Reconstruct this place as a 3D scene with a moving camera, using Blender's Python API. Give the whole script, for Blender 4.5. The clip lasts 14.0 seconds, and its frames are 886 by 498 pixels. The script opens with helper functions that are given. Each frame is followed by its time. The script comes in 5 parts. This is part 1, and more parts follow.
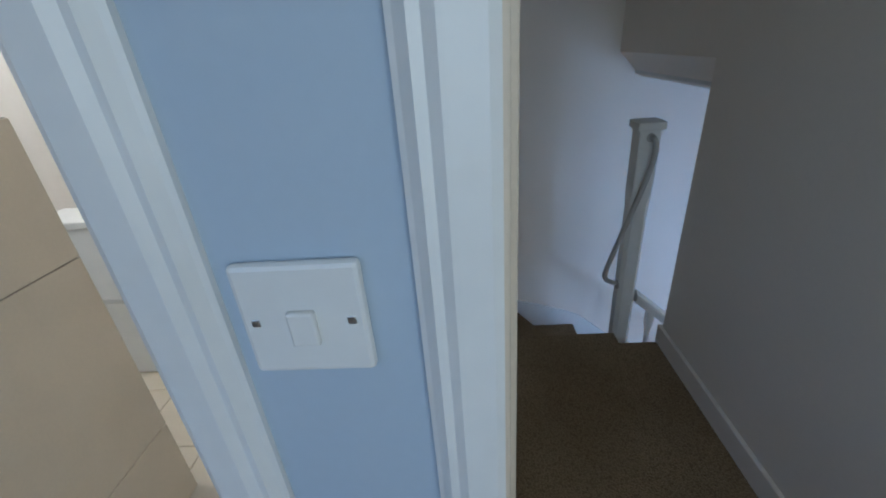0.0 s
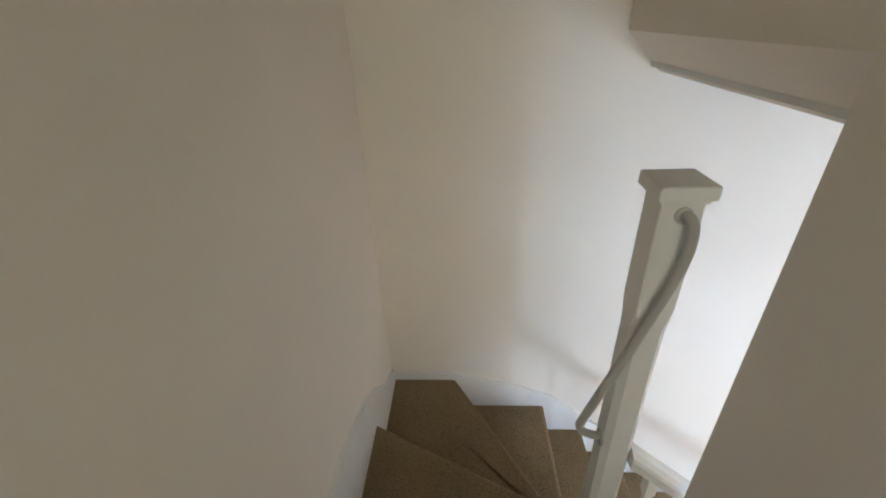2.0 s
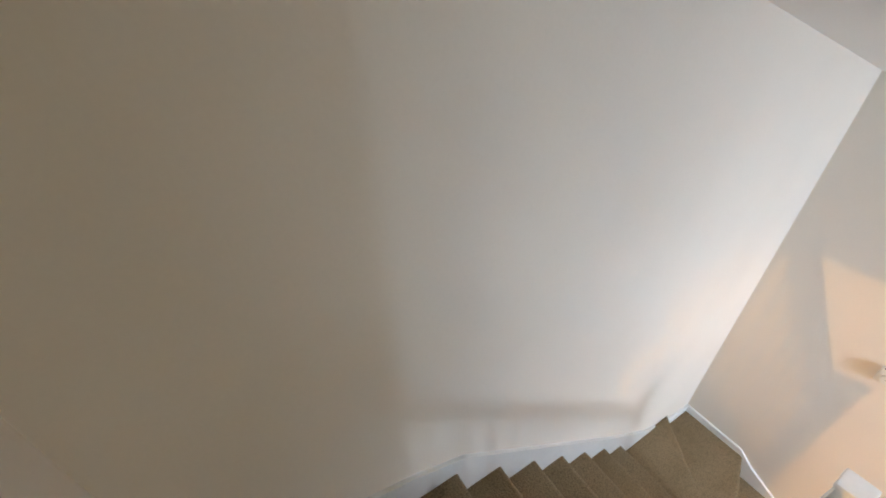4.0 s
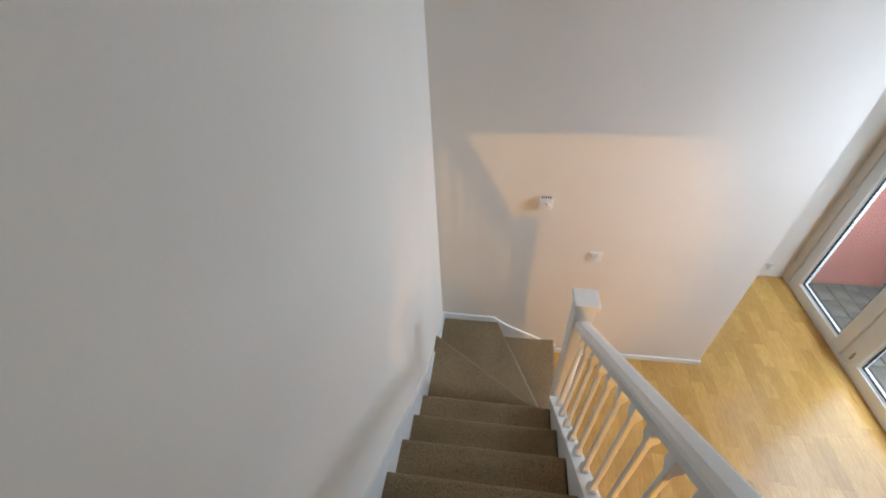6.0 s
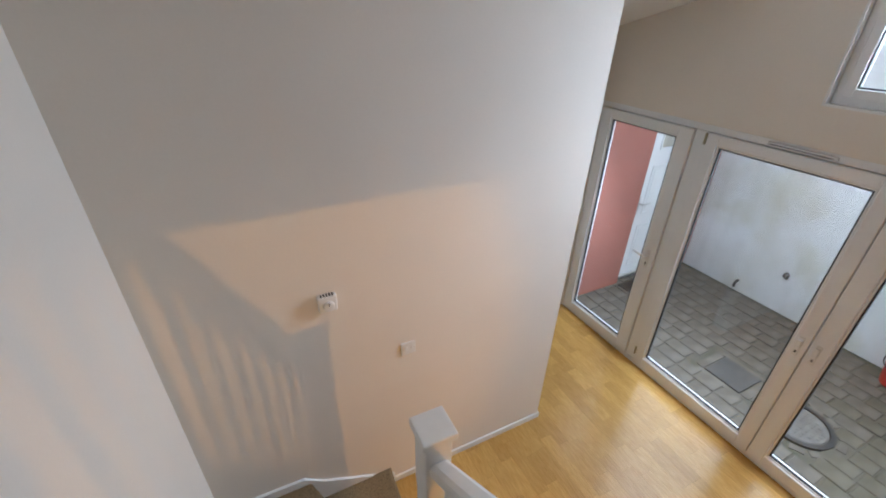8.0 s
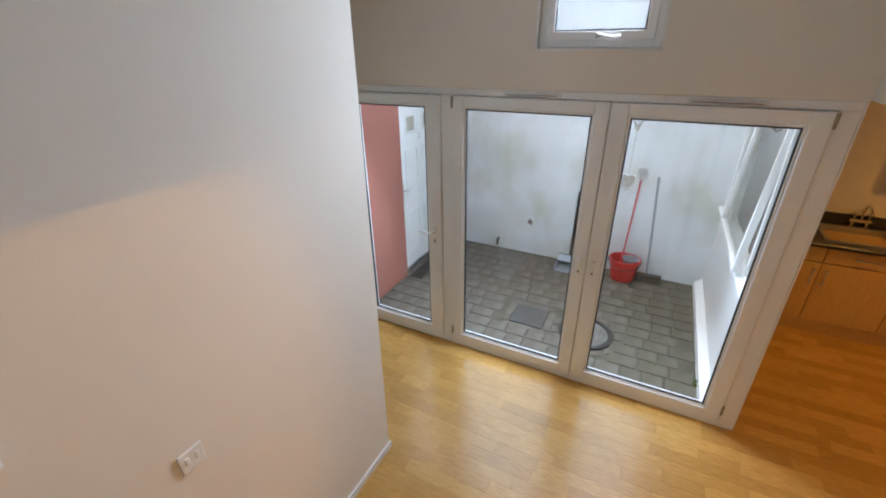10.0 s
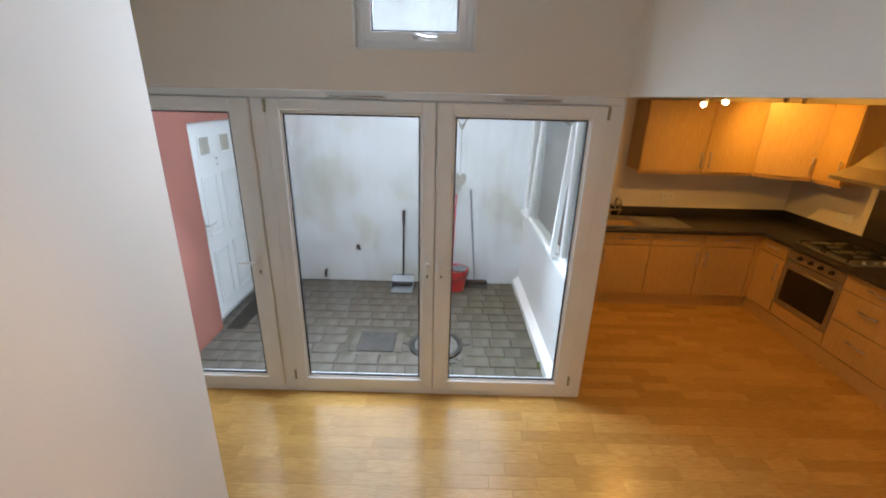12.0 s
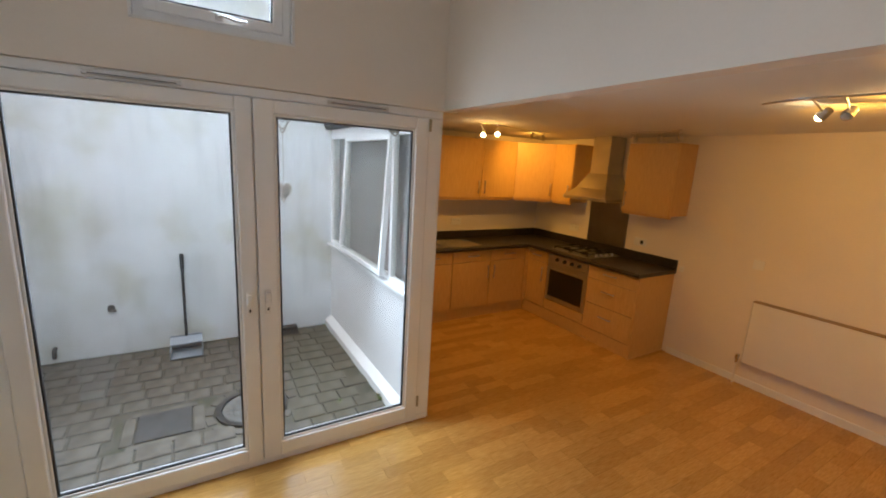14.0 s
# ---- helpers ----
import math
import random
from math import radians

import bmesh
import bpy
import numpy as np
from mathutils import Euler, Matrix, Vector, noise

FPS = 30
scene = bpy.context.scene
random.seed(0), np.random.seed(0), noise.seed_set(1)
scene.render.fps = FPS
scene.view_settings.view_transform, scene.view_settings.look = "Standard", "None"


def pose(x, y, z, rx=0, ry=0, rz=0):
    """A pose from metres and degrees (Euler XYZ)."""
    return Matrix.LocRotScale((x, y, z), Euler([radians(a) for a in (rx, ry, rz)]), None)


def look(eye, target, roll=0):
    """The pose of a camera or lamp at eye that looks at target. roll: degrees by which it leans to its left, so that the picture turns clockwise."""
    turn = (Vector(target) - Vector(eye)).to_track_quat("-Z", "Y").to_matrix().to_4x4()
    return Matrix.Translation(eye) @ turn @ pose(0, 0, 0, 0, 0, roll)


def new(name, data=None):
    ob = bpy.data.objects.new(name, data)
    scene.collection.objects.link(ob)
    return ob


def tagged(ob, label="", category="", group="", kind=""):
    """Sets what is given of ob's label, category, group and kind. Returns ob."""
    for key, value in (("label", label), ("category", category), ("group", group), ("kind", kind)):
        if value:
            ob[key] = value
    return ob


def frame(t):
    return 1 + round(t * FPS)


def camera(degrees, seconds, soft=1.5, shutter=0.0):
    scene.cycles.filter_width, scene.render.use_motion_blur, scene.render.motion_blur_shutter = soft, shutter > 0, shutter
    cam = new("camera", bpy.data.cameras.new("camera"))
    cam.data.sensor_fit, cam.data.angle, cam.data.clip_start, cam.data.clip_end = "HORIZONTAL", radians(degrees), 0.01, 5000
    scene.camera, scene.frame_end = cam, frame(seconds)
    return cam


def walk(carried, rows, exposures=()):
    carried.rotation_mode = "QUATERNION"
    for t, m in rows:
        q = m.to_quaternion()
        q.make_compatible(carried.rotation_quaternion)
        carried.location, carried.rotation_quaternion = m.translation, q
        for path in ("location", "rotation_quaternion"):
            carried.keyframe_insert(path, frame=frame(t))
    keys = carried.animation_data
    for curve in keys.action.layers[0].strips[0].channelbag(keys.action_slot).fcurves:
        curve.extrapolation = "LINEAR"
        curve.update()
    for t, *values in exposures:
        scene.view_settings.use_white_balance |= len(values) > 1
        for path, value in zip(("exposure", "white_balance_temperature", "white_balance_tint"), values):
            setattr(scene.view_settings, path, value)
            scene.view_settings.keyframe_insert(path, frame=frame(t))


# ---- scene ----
cam = camera(93.8, 14.0, soft=1.9)

PATH = [
    (0, (2.496, -3.009, 3.777), (0.706, -3.138, 2.894), -4.6),
    (0.5, (2.30, -2.83, 3.748), (0.512, -2.826, 2.853), -3.1),
    (1, (2.13, -2.729, 3.745), (0.352, -2.776, 2.831), -2.0),
    (1.5, (1.857, -2.65, 3.76), (0.101, -2.781, 2.813), -2.0),
    (2, (1.555, -2.693, 3.735), (-0.185, -2.801, 2.755), -2.4),
    (2.2, (1.413, -2.716, 3.737), (-0.317, -2.801, 2.739), -2.6),
    (4.3, (0.56, -2.71, 3.469), (-0.643, -1.689, 2.24), -1.3),
    (4.5, (0.52, -2.71, 3.463), (-0.556, -1.581, 2.212), -1.7),
    (5, (0.452, -2.588, 3.402), (-0.338, -1.243, 2.152), -2.2),
    (5.5, (0.424, -2.381, 3.28), (-0.097, -0.932, 2.004), -3.7),
    (6, (0.412, -2.26, 3.18), (0.163, -0.786, 1.852), -3.0),
    (6.5, (0.351, -2.087, 3.06), (0.291, -0.572, 1.755), -1.9),
    (7, (0.331, -1.945, 2.996), (0.459, -0.326, 1.829), 0.3),
    (7.5, (0.427, -1.769, 2.912), (0.883, -0.121, 1.873), 1.2),
    (8, (0.489, -1.627, 2.787), (1.278, -0.08, 1.793), 1.2),
    (8.5, (0.517, -1.537, 2.734), (1.559, -0.138, 1.756), 0.5),
    (8.7, (0.551, -1.504, 2.685), (1.683, -0.158, 1.733), 0.0),
    (10.8, (0.765, -1.152, 2.32), (2.512, -0.692, 1.462), 0.6),
    (11, (0.795, -1.155, 2.292), (2.575, -0.797, 1.453), 1.3),
    (11.5, (0.794, -1.108, 2.216), (2.656, -1.058, 1.488), 3.2),
    (12, (0.754, -1.002, 2.151), (2.629, -0.997, 1.457), 1.4),
    (12.5, (0.815, -0.952, 2.053), (2.711, -1.183, 1.46), 1.4),
    (13, (0.884, -0.89, 1.987), (2.736, -1.431, 1.461), 2.0),
    (13.5, (0.932, -0.799, 1.913), (2.695, -1.637, 1.478), 3.6),
    (14, (0.965, -0.67, 1.842), (2.643, -1.682, 1.439), 3.3),
]
walk(cam, [(t, look(eye, target, roll)) for t, eye, target, roll in PATH],
     [(0, 1.3, 4650, 10), (0.4, 2.15, 5750, 9), (1.0, 2.36, 5950, 10), (2.2, 2.47, 6150, 10), (4.3, 1.8, 6500, 12), (5.0, 1.65, 6450, 11), (6.0, 1.36, 6350, 11), (7.0, 1.15, 6350, 13), (8.0, 0.97, 6450, 14), (11.0, 0.92, 6550, 13), (13.0, 0.97, 6600, 13), (14, 0.86, 6700, 14)])

# ---- light ----
def set_world():
    w = bpy.data.worlds.new("world")
    scene.world = w
    w.use_nodes = True
    nt = w.node_tree
    bg = nt.nodes["Background"]
    sky = nt.nodes.new("ShaderNodeTexSky")
    sky.sky_type, sky.sun_disc = 'NISHITA', False
    sky.sun_elevation, sky.sun_rotation = radians(76), radians(20)
    sky.air_density, sky.dust_density = 1.0, 2.5
    nt.links.new(sky.outputs[0], bg.inputs[0])
    bg.inputs[1].default_value = 0.15


set_world()


def add_sun():
    d = bpy.data.lights.new("sun", "SUN")
    d.energy, d.angle, d.color = 1.1, radians(80), (0.80, 0.92, 1.0)
    o = new("sun", d)
    el, az = radians(76), radians(20)
    way = Vector((math.sin(az) * math.cos(el), math.cos(az) * math.cos(el), math.sin(el)))
    o.matrix_world = Matrix.Translation((8, 6, 9)) @ way.to_track_quat("Z", "Y").to_matrix().to_4x4()


add_sun()


def area_lamp(name, at, target, w, h, watts, colour):
    d = bpy.data.lights.new(name, "AREA")
    d.shape, d.size, d.size_y, d.energy, d.color = "RECTANGLE", w, h, watts, colour
    o = new(name, d)
    o.matrix_world = look(at, target)
    return o


def spot_lamp(name, at, target, watts, degrees=110, radius=0.03, colour=(1, 0.62, 0.28), blend=1.0):
    d = bpy.data.lights.new(name, "SPOT")
    d.energy, d.spot_size, d.spot_blend, d.shadow_soft_size, d.color = watts, radians(degrees), blend, radius, colour
    o = new(name, d)
    o.matrix_world = look(at, target)
    return o


DAY = (0.62, 0.79, 1.0)
# daylight through the glazed doors and the high window
area_lamp("daylight_doors", (3.86, -0.45, 1.5), (1.9, -0.5, 0.4), 2.4, 1.5, 28, DAY)
area_lamp("daylight_window", (3.70, -0.98, 2.95), (2.25, -0.4, 2.3), 0.6, 0.6, 50, DAY)
# fill added in the unseen bedroom to light the landing; warm-tinted, no window there
area_lamp("landing_fill", (3.45, -2.48, 3.9), (1.0, -2.6, 3.0), 1.0, 1.0, 3.5, (0.88, 0.87, 0.70))

# ---- materials ----


def shader(name, rough=0.5, metal=0.0):
    m = bpy.data.materials.new(name)
    m.use_nodes = True
    b = m.node_tree.nodes["Principled BSDF"]
    b.inputs["Roughness"].default_value, b.inputs["Metallic"].default_value = rough, metal
    return m, m.node_tree, b


def nd(nt, kind, **sets):
    n = nt.nodes.new(kind)
    for k, v in sets.items():
        n.inputs[k.replace("_", " ")].default_value = v
    return n


def coords(nt, stretch=(1, 1, 1)):
    tc = nt.nodes.new("ShaderNodeTexCoord")
    mp = nt.nodes.new("ShaderNodeMapping")
    mp.inputs["Scale"].default_value = stretch
    nt.links.new(tc.outputs["Object"], mp.inputs["Vector"])
    return mp.outputs[0]


def two_tone(nt, vec, scale, a, b, lo=0.35, hi=0.65, detail=4.0):
    n = nd(nt, "ShaderNodeTexNoise", Scale=scale, Detail=detail)
    nt.links.new(vec, n.inputs["Vector"])
    r = nt.nodes.new("ShaderNodeValToRGB")
    r.color_ramp.elements[0].position, r.color_ramp.elements[1].position = lo, hi
    r.color_ramp.elements[0].color, r.color_ramp.elements[1].color = (*a, 1), (*b, 1)
    nt.links.new(n.outputs[0], r.inputs[0])
    return r.outputs[0], n.outputs[0]


def mix(nt, fac, a, b, mode="MIX"):
    x = nt.nodes.new("ShaderNodeMix")
    x.data_type, x.blend_type = "RGBA", mode
    for sock, v in ((0, fac), (6, a), (7, b)):
        if hasattr(v, "is_linked"):
            nt.links.new(v, x.inputs[sock])
        elif isinstance(v, tuple):
            x.inputs[sock].default_value = (*v, 1)
        else:
            x.inputs[sock].default_value = v
    return x.outputs[2]


def bump(nt, b, height, strength, dist):
    n = nd(nt, "ShaderNodeBump", Strength=strength, Distance=dist)
    nt.links.new(height, n.inputs["Height"])
    nt.links.new(n.outputs[0], b.inputs["Normal"])


def plain(name, col, rough=0.5, metal=0.0, vary=0.06, scale=6.0, grain=120.0, relief=0.15, dist=0.001):
    """A surface with broad patches and fine grain."""
    m, nt, b = shader(name, rough, metal)
    v = coords(nt)
    dark = tuple(c * (1 - vary) for c in col)
    light = tuple(min(1, c * (1 + vary)) for c in col)
    c, _ = two_tone(nt, v, scale, dark, light)
    f, h = two_tone(nt, v, grain, (1 - vary * 0.6,) * 3, (1, 1, 1))
    nt.links.new(mix(nt, 1.0, c, f, "MULTIPLY"), b.inputs["Base Color"])
    if relief:
        bump(nt, b, h, relief, dist)
    return m


def stained(name, col, stain, scale, lo, hi, rough=0.8, grain=60.0, relief=0.4, dist=0.003):
    m, nt, b = shader(name, rough)
    v = coords(nt)
    c, _ = two_tone(nt, v, scale, stain, col, lo, hi, 8.0)
    f, h = two_tone(nt, v, grain, (0.86, 0.86, 0.86), (1, 1, 1))
    nt.links.new(mix(nt, 1.0, c, f, "MULTIPLY"), b.inputs["Base Color"])
    bump(nt, b, h, relief, dist)
    return m


def wood(name, a, b_, grain=(1, 14, 14), rough=0.35, by_object=0.0, by_island=0.0):
    m, nt, b = shader(name, rough)
    v = coords(nt, grain)
    if by_object:
        oi = nt.nodes.new("ShaderNodeObjectInfo")
        mu = nt.nodes.new("ShaderNodeVectorMath")
        mu.operation = "ADD"
        sc = nd(nt, "ShaderNodeMath")
        sc.operation, sc.inputs[1].default_value = "MULTIPLY", 90.0
        nt.links.new(oi.outputs["Random"], sc.inputs[0])
        nt.links.new(v, mu.inputs[0])
        nt.links.new(sc.outputs[0], mu.inputs[1])
        v = mu.outputs[0]
    c, h = two_tone(nt, v, 9.0, a, b_, 0.3, 0.7, 6.0)
    if by_object or by_island:
        src = nt.nodes.new("ShaderNodeObjectInfo").outputs["Random"] if by_object else nt.nodes.new("ShaderNodeNewGeometry").outputs["Random Per Island"]
        r = nt.nodes.new("ShaderNodeValToRGB")
        amt = by_object or by_island
        r.color_ramp.elements[0].color = (1 - amt, 1 - amt * 1.15, 1 - amt * 1.3, 1)
        r.color_ramp.elements[1].color = (1, 1, 1, 1)
        nt.links.new(src, r.inputs[0])
        c = mix(nt, 1.0, c, r.outputs[0], "MULTIPLY")
    nt.links.new(c, b.inputs["Base Color"])
    bump(nt, b, h, 0.12, 0.0006)
    return m


def glow(name, col, strength):
    m, nt, b = shader(name, 0.4)
    b.inputs["Base Color"].default_value = (*col, 1)
    b.inputs["Emission Color"].default_value = (*col, 1)
    b.inputs["Emission Strength"].default_value = strength
    return m


def clear_glass(name, tint=(0.96, 0.98, 0.97), rough=0.0):
    m = bpy.data.materials.new(name)
    m.use_nodes = True
    nt = m.node_tree
    nt.nodes.clear()
    out = nt.nodes.new("ShaderNodeOutputMaterial")
    tr = nt.nodes.new("ShaderNodeBsdfTransparent")
    tr.inputs[0].default_value = (*tint, 1)
    gl = nt.nodes.new("ShaderNodeBsdfGlossy")
    gl.inputs["Roughness"].default_value = rough
    lw = nd(nt, "ShaderNodeLayerWeight", Blend=0.5)
    pw = nd(nt, "ShaderNodeMath")
    pw.operation, pw.inputs[1].default_value = "POWER", 4.0
    nt.links.new(lw.outputs["Facing"], pw.inputs[0])
    fr = nd(nt, "ShaderNodeMath")
    fr.operation, fr.inputs[1].default_value, fr.inputs[2].default_value = "MULTIPLY_ADD", 0.5, 0.035
    nt.links.new(pw.outputs[0], fr.inputs[0])
    mx = nt.nodes.new("ShaderNodeMixShader")
    nt.links.new(fr.outputs[0], mx.inputs[0])
    nt.links.new(tr.outputs[0], mx.inputs[1])
    nt.links.new(gl.outputs[0], mx.inputs[2])
    nt.links.new(mx.outputs[0], out.inputs[0])
    return m


WALL = plain("wall_paint", (0.78, 0.71, 0.62), 0.75, vary=0.025, scale=1.3, grain=90, relief=0.12, dist=0.0015)
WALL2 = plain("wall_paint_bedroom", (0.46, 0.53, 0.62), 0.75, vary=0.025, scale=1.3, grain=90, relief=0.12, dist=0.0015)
CEIL = plain("ceiling_paint", (0.80, 0.79, 0.76), 0.85, vary=0.02, scale=1.0, grain=110, relief=0.1)
GLOSS = plain("white_gloss_paint", (0.80, 0.79, 0.76), 0.35, vary=0.03, scale=5, grain=40, relief=0.08)
UPVC = plain("white_upvc", (0.82, 0.82, 0.81), 0.28, vary=0.02, scale=3, grain=50, relief=0.03)
RUBBER = plain("black_rubber_seal", (0.02, 0.02, 0.02), 0.6)
PLASTIC = plain("white_plastic", (0.78, 0.77, 0.74), 0.35, vary=0.02, relief=0.02)
CHROME = plain("brushed_steel", (0.62, 0.61, 0.59), 0.28, 1.0, vary=0.06, scale=8, grain=200, relief=0.05)
STEEL = plain("stainless_steel", (0.52, 0.51, 0.49), 0.42, 1.0, vary=0.08, scale=4, grain=220, relief=0.05)
BLACK = plain("black_metal", (0.025, 0.025, 0.025), 0.45, vary=0.1)
GLASSBLACK = plain("black_oven_glass", (0.012, 0.010, 0.009), 0.3, vary=0.02, relief=0)
GLASS = clear_glass("clear_glass")
CABINET = wood("maple_veneer", (0.55, 0.33, 0.115), (0.65, 0.42, 0.165), (14, 14, 1.2), 0.38)
CABEDGE = wood("maple_edging", (0.52, 0.30, 0.11), (0.60, 0.38, 0.16), (14, 14, 1.2), 0.38)
WORKTOP = stained("dark_laminate_worktop", (0.045, 0.036, 0.033), (0.02, 0.016, 0.016), 90, 0.4, 0.6, 0.3, 200, 0.05, 0.0005)
FLOORWOOD = wood("oak_stave", (0.53, 0.28, 0.068), (0.69, 0.415, 0.125), (16, 1.4, 16), 0.25, by_object=0.24)
FLOORWOOD2 = wood("oak_stave_joined", (0.53, 0.28, 0.068), (0.69, 0.415, 0.125), (16, 1.4, 16), 0.25, by_island=0.24)
SUBFLOOR = plain("floor_joint", (0.36, 0.18, 0.05), 0.6)


def render_coat():
    """White masonry paint with broad grey damp, ochre grime and thin vertical runs."""
    m, nt, b = shader("white_render", 0.9)
    v = coords(nt)
    c, _ = two_tone(nt, v, 1.1, (0.66, 0.67, 0.655), (0.80, 0.82, 0.835), 0.30, 0.58, 7.0)
    g, _ = two_tone(nt, v, 1.7, (0.80, 0.775, 0.66), (1, 1, 1), 0.28, 0.50, 7.0)
    run, _ = two_tone(nt, coords(nt, (9, 9, 0.7)), 1.2, (0.93, 0.935, 0.94), (1, 1, 1), 0.32, 0.5, 6.0)
    f, h = two_tone(nt, v, 70, (0.9, 0.9, 0.9), (1, 1, 1))
    x = mix(nt, 1.0, mix(nt, 1.0, c, g, "MULTIPLY"), mix(nt, 1.0, run, f, "MULTIPLY"), "MULTIPLY")
    nt.links.new(x, b.inputs["Base Color"])
    bump(nt, b, h, 0.5, 0.004)
    return m


RENDERED = render_coat()
TERRACOTTA = plain("terracotta_masonry_paint", (0.39, 0.135, 0.098), 0.85, vary=0.06, scale=3, grain=60, relief=0.4, dist=0.003)
PAVER = stained("grey_block_paver", (0.150, 0.133, 0.112), (0.075, 0.068, 0.056), 7, 0.3, 0.65, 0.85, 120, 0.6, 0.003)
PAVERMOSS = stained("mossy_block_paver", (0.130, 0.118, 0.092), (0.066, 0.064, 0.046), 6, 0.3, 0.65, 0.9, 120, 0.6, 0.003)
EARTH = stained("joint_sand", (0.10, 0.092, 0.078), (0.06, 0.064, 0.042), 6, 0.35, 0.65, 0.95)
TILE = plain("cream_wall_tile", (0.70, 0.62, 0.48), 0.2, vary=0.04, scale=3, relief=0.03)
GROUT = plain("grout", (0.45, 0.41, 0.35), 0.8)


def carpet():
    m, nt, b = shader("brown_loop_carpet", 0.97)
    v = coords(nt)
    c, _ = two_tone(nt, v, 2.2, (0.27, 0.19, 0.105), (0.35, 0.255, 0.15))
    vo = nd(nt, "ShaderNodeTexVoronoi", Scale=170.0)
    nt.links.new(v, vo.inputs["Vector"])
    r = nt.nodes.new("ShaderNodeValToRGB")
    r.color_ramp.elements[0].color, r.color_ramp.elements[1].color = (1.1, 1.08, 1.05, 1), (0.5, 0.5, 0.5, 1)
    nt.links.new(vo.outputs["Distance"], r.inputs[0])
    nt.links.new(mix(nt, 1.0, c, r.outputs[0], "MULTIPLY"), b.inputs["Base Color"])
    b.inputs["Specular IOR Level"].default_value = 0.1
    inv = nd(nt, "ShaderNodeMath")
    inv.operation = "SUBTRACT"
    inv.inputs[0].default_value = 1.0
    nt.links.new(vo.outputs["Distance"], inv.inputs[1])
    bump(nt, b, inv.outputs[0], 0.9, 0.004)
    return m


CARPET = carpet()

# ---- mesh tools ----


def thing(name, at, label, category, group="", kind=""):
    ob = new(name)
    ob.empty_display_size = 0.1
    ob.matrix_world = pose(*at)
    return tagged(ob, label, category, group, kind)


def mesh_of(name, bm, mats, smooth=False):
    me = bpy.data.meshes.new(name)
    bmesh.ops.recalc_face_normals(bm, faces=bm.faces)
    bm.to_mesh(me)
    bm.free()
    for m in (mats if isinstance(mats, (list, tuple)) else [mats]):
        me.materials.append(m)
    if smooth:
        for p in me.polygons:
            p.use_smooth = True
    return me


def part(name, bm, material, parent=None, label="", smooth=False):
    """Links a bmesh, drawn in world places, as one mesh under its thing or part."""
    ob = new(name, mesh_of(name, bm, material, smooth))
    if parent:
        ob.parent = parent
        if parent.parent is None:
            ob.matrix_parent_inverse = parent.matrix_basis.inverted()
    if label:
        ob["label"] = label
    return ob


def solid(name, bm, material, label, category, group="", kind="", smooth=False):
    return tagged(part(name, bm, material, None, "", smooth), label, category, group, kind)


def box(bm, x0, y0, z0, x1, y1, z1, bevel=0.0, seg=2, turn=None):
    c = Vector(((x0 + x1) / 2, (y0 + y1) / 2, (z0 + z1) / 2))
    d = (abs(x1 - x0), abs(y1 - y0), abs(z1 - z0))
    m = Matrix.Translation(c) @ (turn or Matrix.Identity(4)) @ Matrix.Diagonal((*d, 1))
    r = bmesh.ops.create_cube(bm, size=1, matrix=m)
    if bevel:
        es = list({e for v in r["verts"] for e in v.link_edges})
        bmesh.ops.bevel(bm, geom=es, offset=min(bevel, min(d) * 0.45), segments=seg, profile=0.5, affect="EDGES")
    return bm


def one_box(*a, **k):
    return box(bmesh.new(), *a, **k)


def prism(bm, pts, z0, z1, bevel=0.0, seg=2):
    """Upright prism over a plan outline."""
    lo = [bm.verts.new((x, y, z0)) for x, y in pts]
    hi = [bm.verts.new((x, y, z1)) for x, y in pts]
    top = bm.faces.new(hi)
    bm.faces.new(lo[::-1])
    n = len(pts)
    for i in range(n):
        bm.faces.new((lo[i], lo[(i + 1) % n], hi[(i + 1) % n], hi[i]))
    if bevel:
        bmesh.ops.bevel(bm, geom=list(top.edges), offset=bevel, segments=seg, profile=0.5, affect="EDGES")
    return bm


def slab(bm, pts, axis, a, b, bevel=0.0):
    """Prism over an outline in the plane across axis (0: x, 1: y, 2: z), from a to b."""
    def at(p, v):
        q = list(p)
        q.insert(axis, v)
        return bm.verts.new(q)
    lo, hi = [at(p, a) for p in pts], [at(p, b) for p in pts]
    f = [bm.faces.new(lo[::-1]), bm.faces.new(hi)]
    n = len(pts)
    for i in range(n):
        f.append(bm.faces.new((lo[i], lo[(i + 1) % n], hi[(i + 1) % n], hi[i])))
    if bevel:
        bmesh.ops.bevel(bm, geom=list({e for x in f for e in x.edges}), offset=bevel, segments=2, profile=0.5, affect="EDGES")
    return bm


def rod(bm, a, b, r, r2=None, n=12):
    a, b = Vector(a), Vector(b)
    d = b - a
    m = Matrix.Translation((a + b) / 2) @ d.to_track_quat("Z", "Y").to_matrix().to_4x4()
    bmesh.ops.create_cone(bm, cap_ends=True, segments=n, radius1=r, radius2=r if r2 is None else r2, depth=d.length, matrix=m)
    return bm


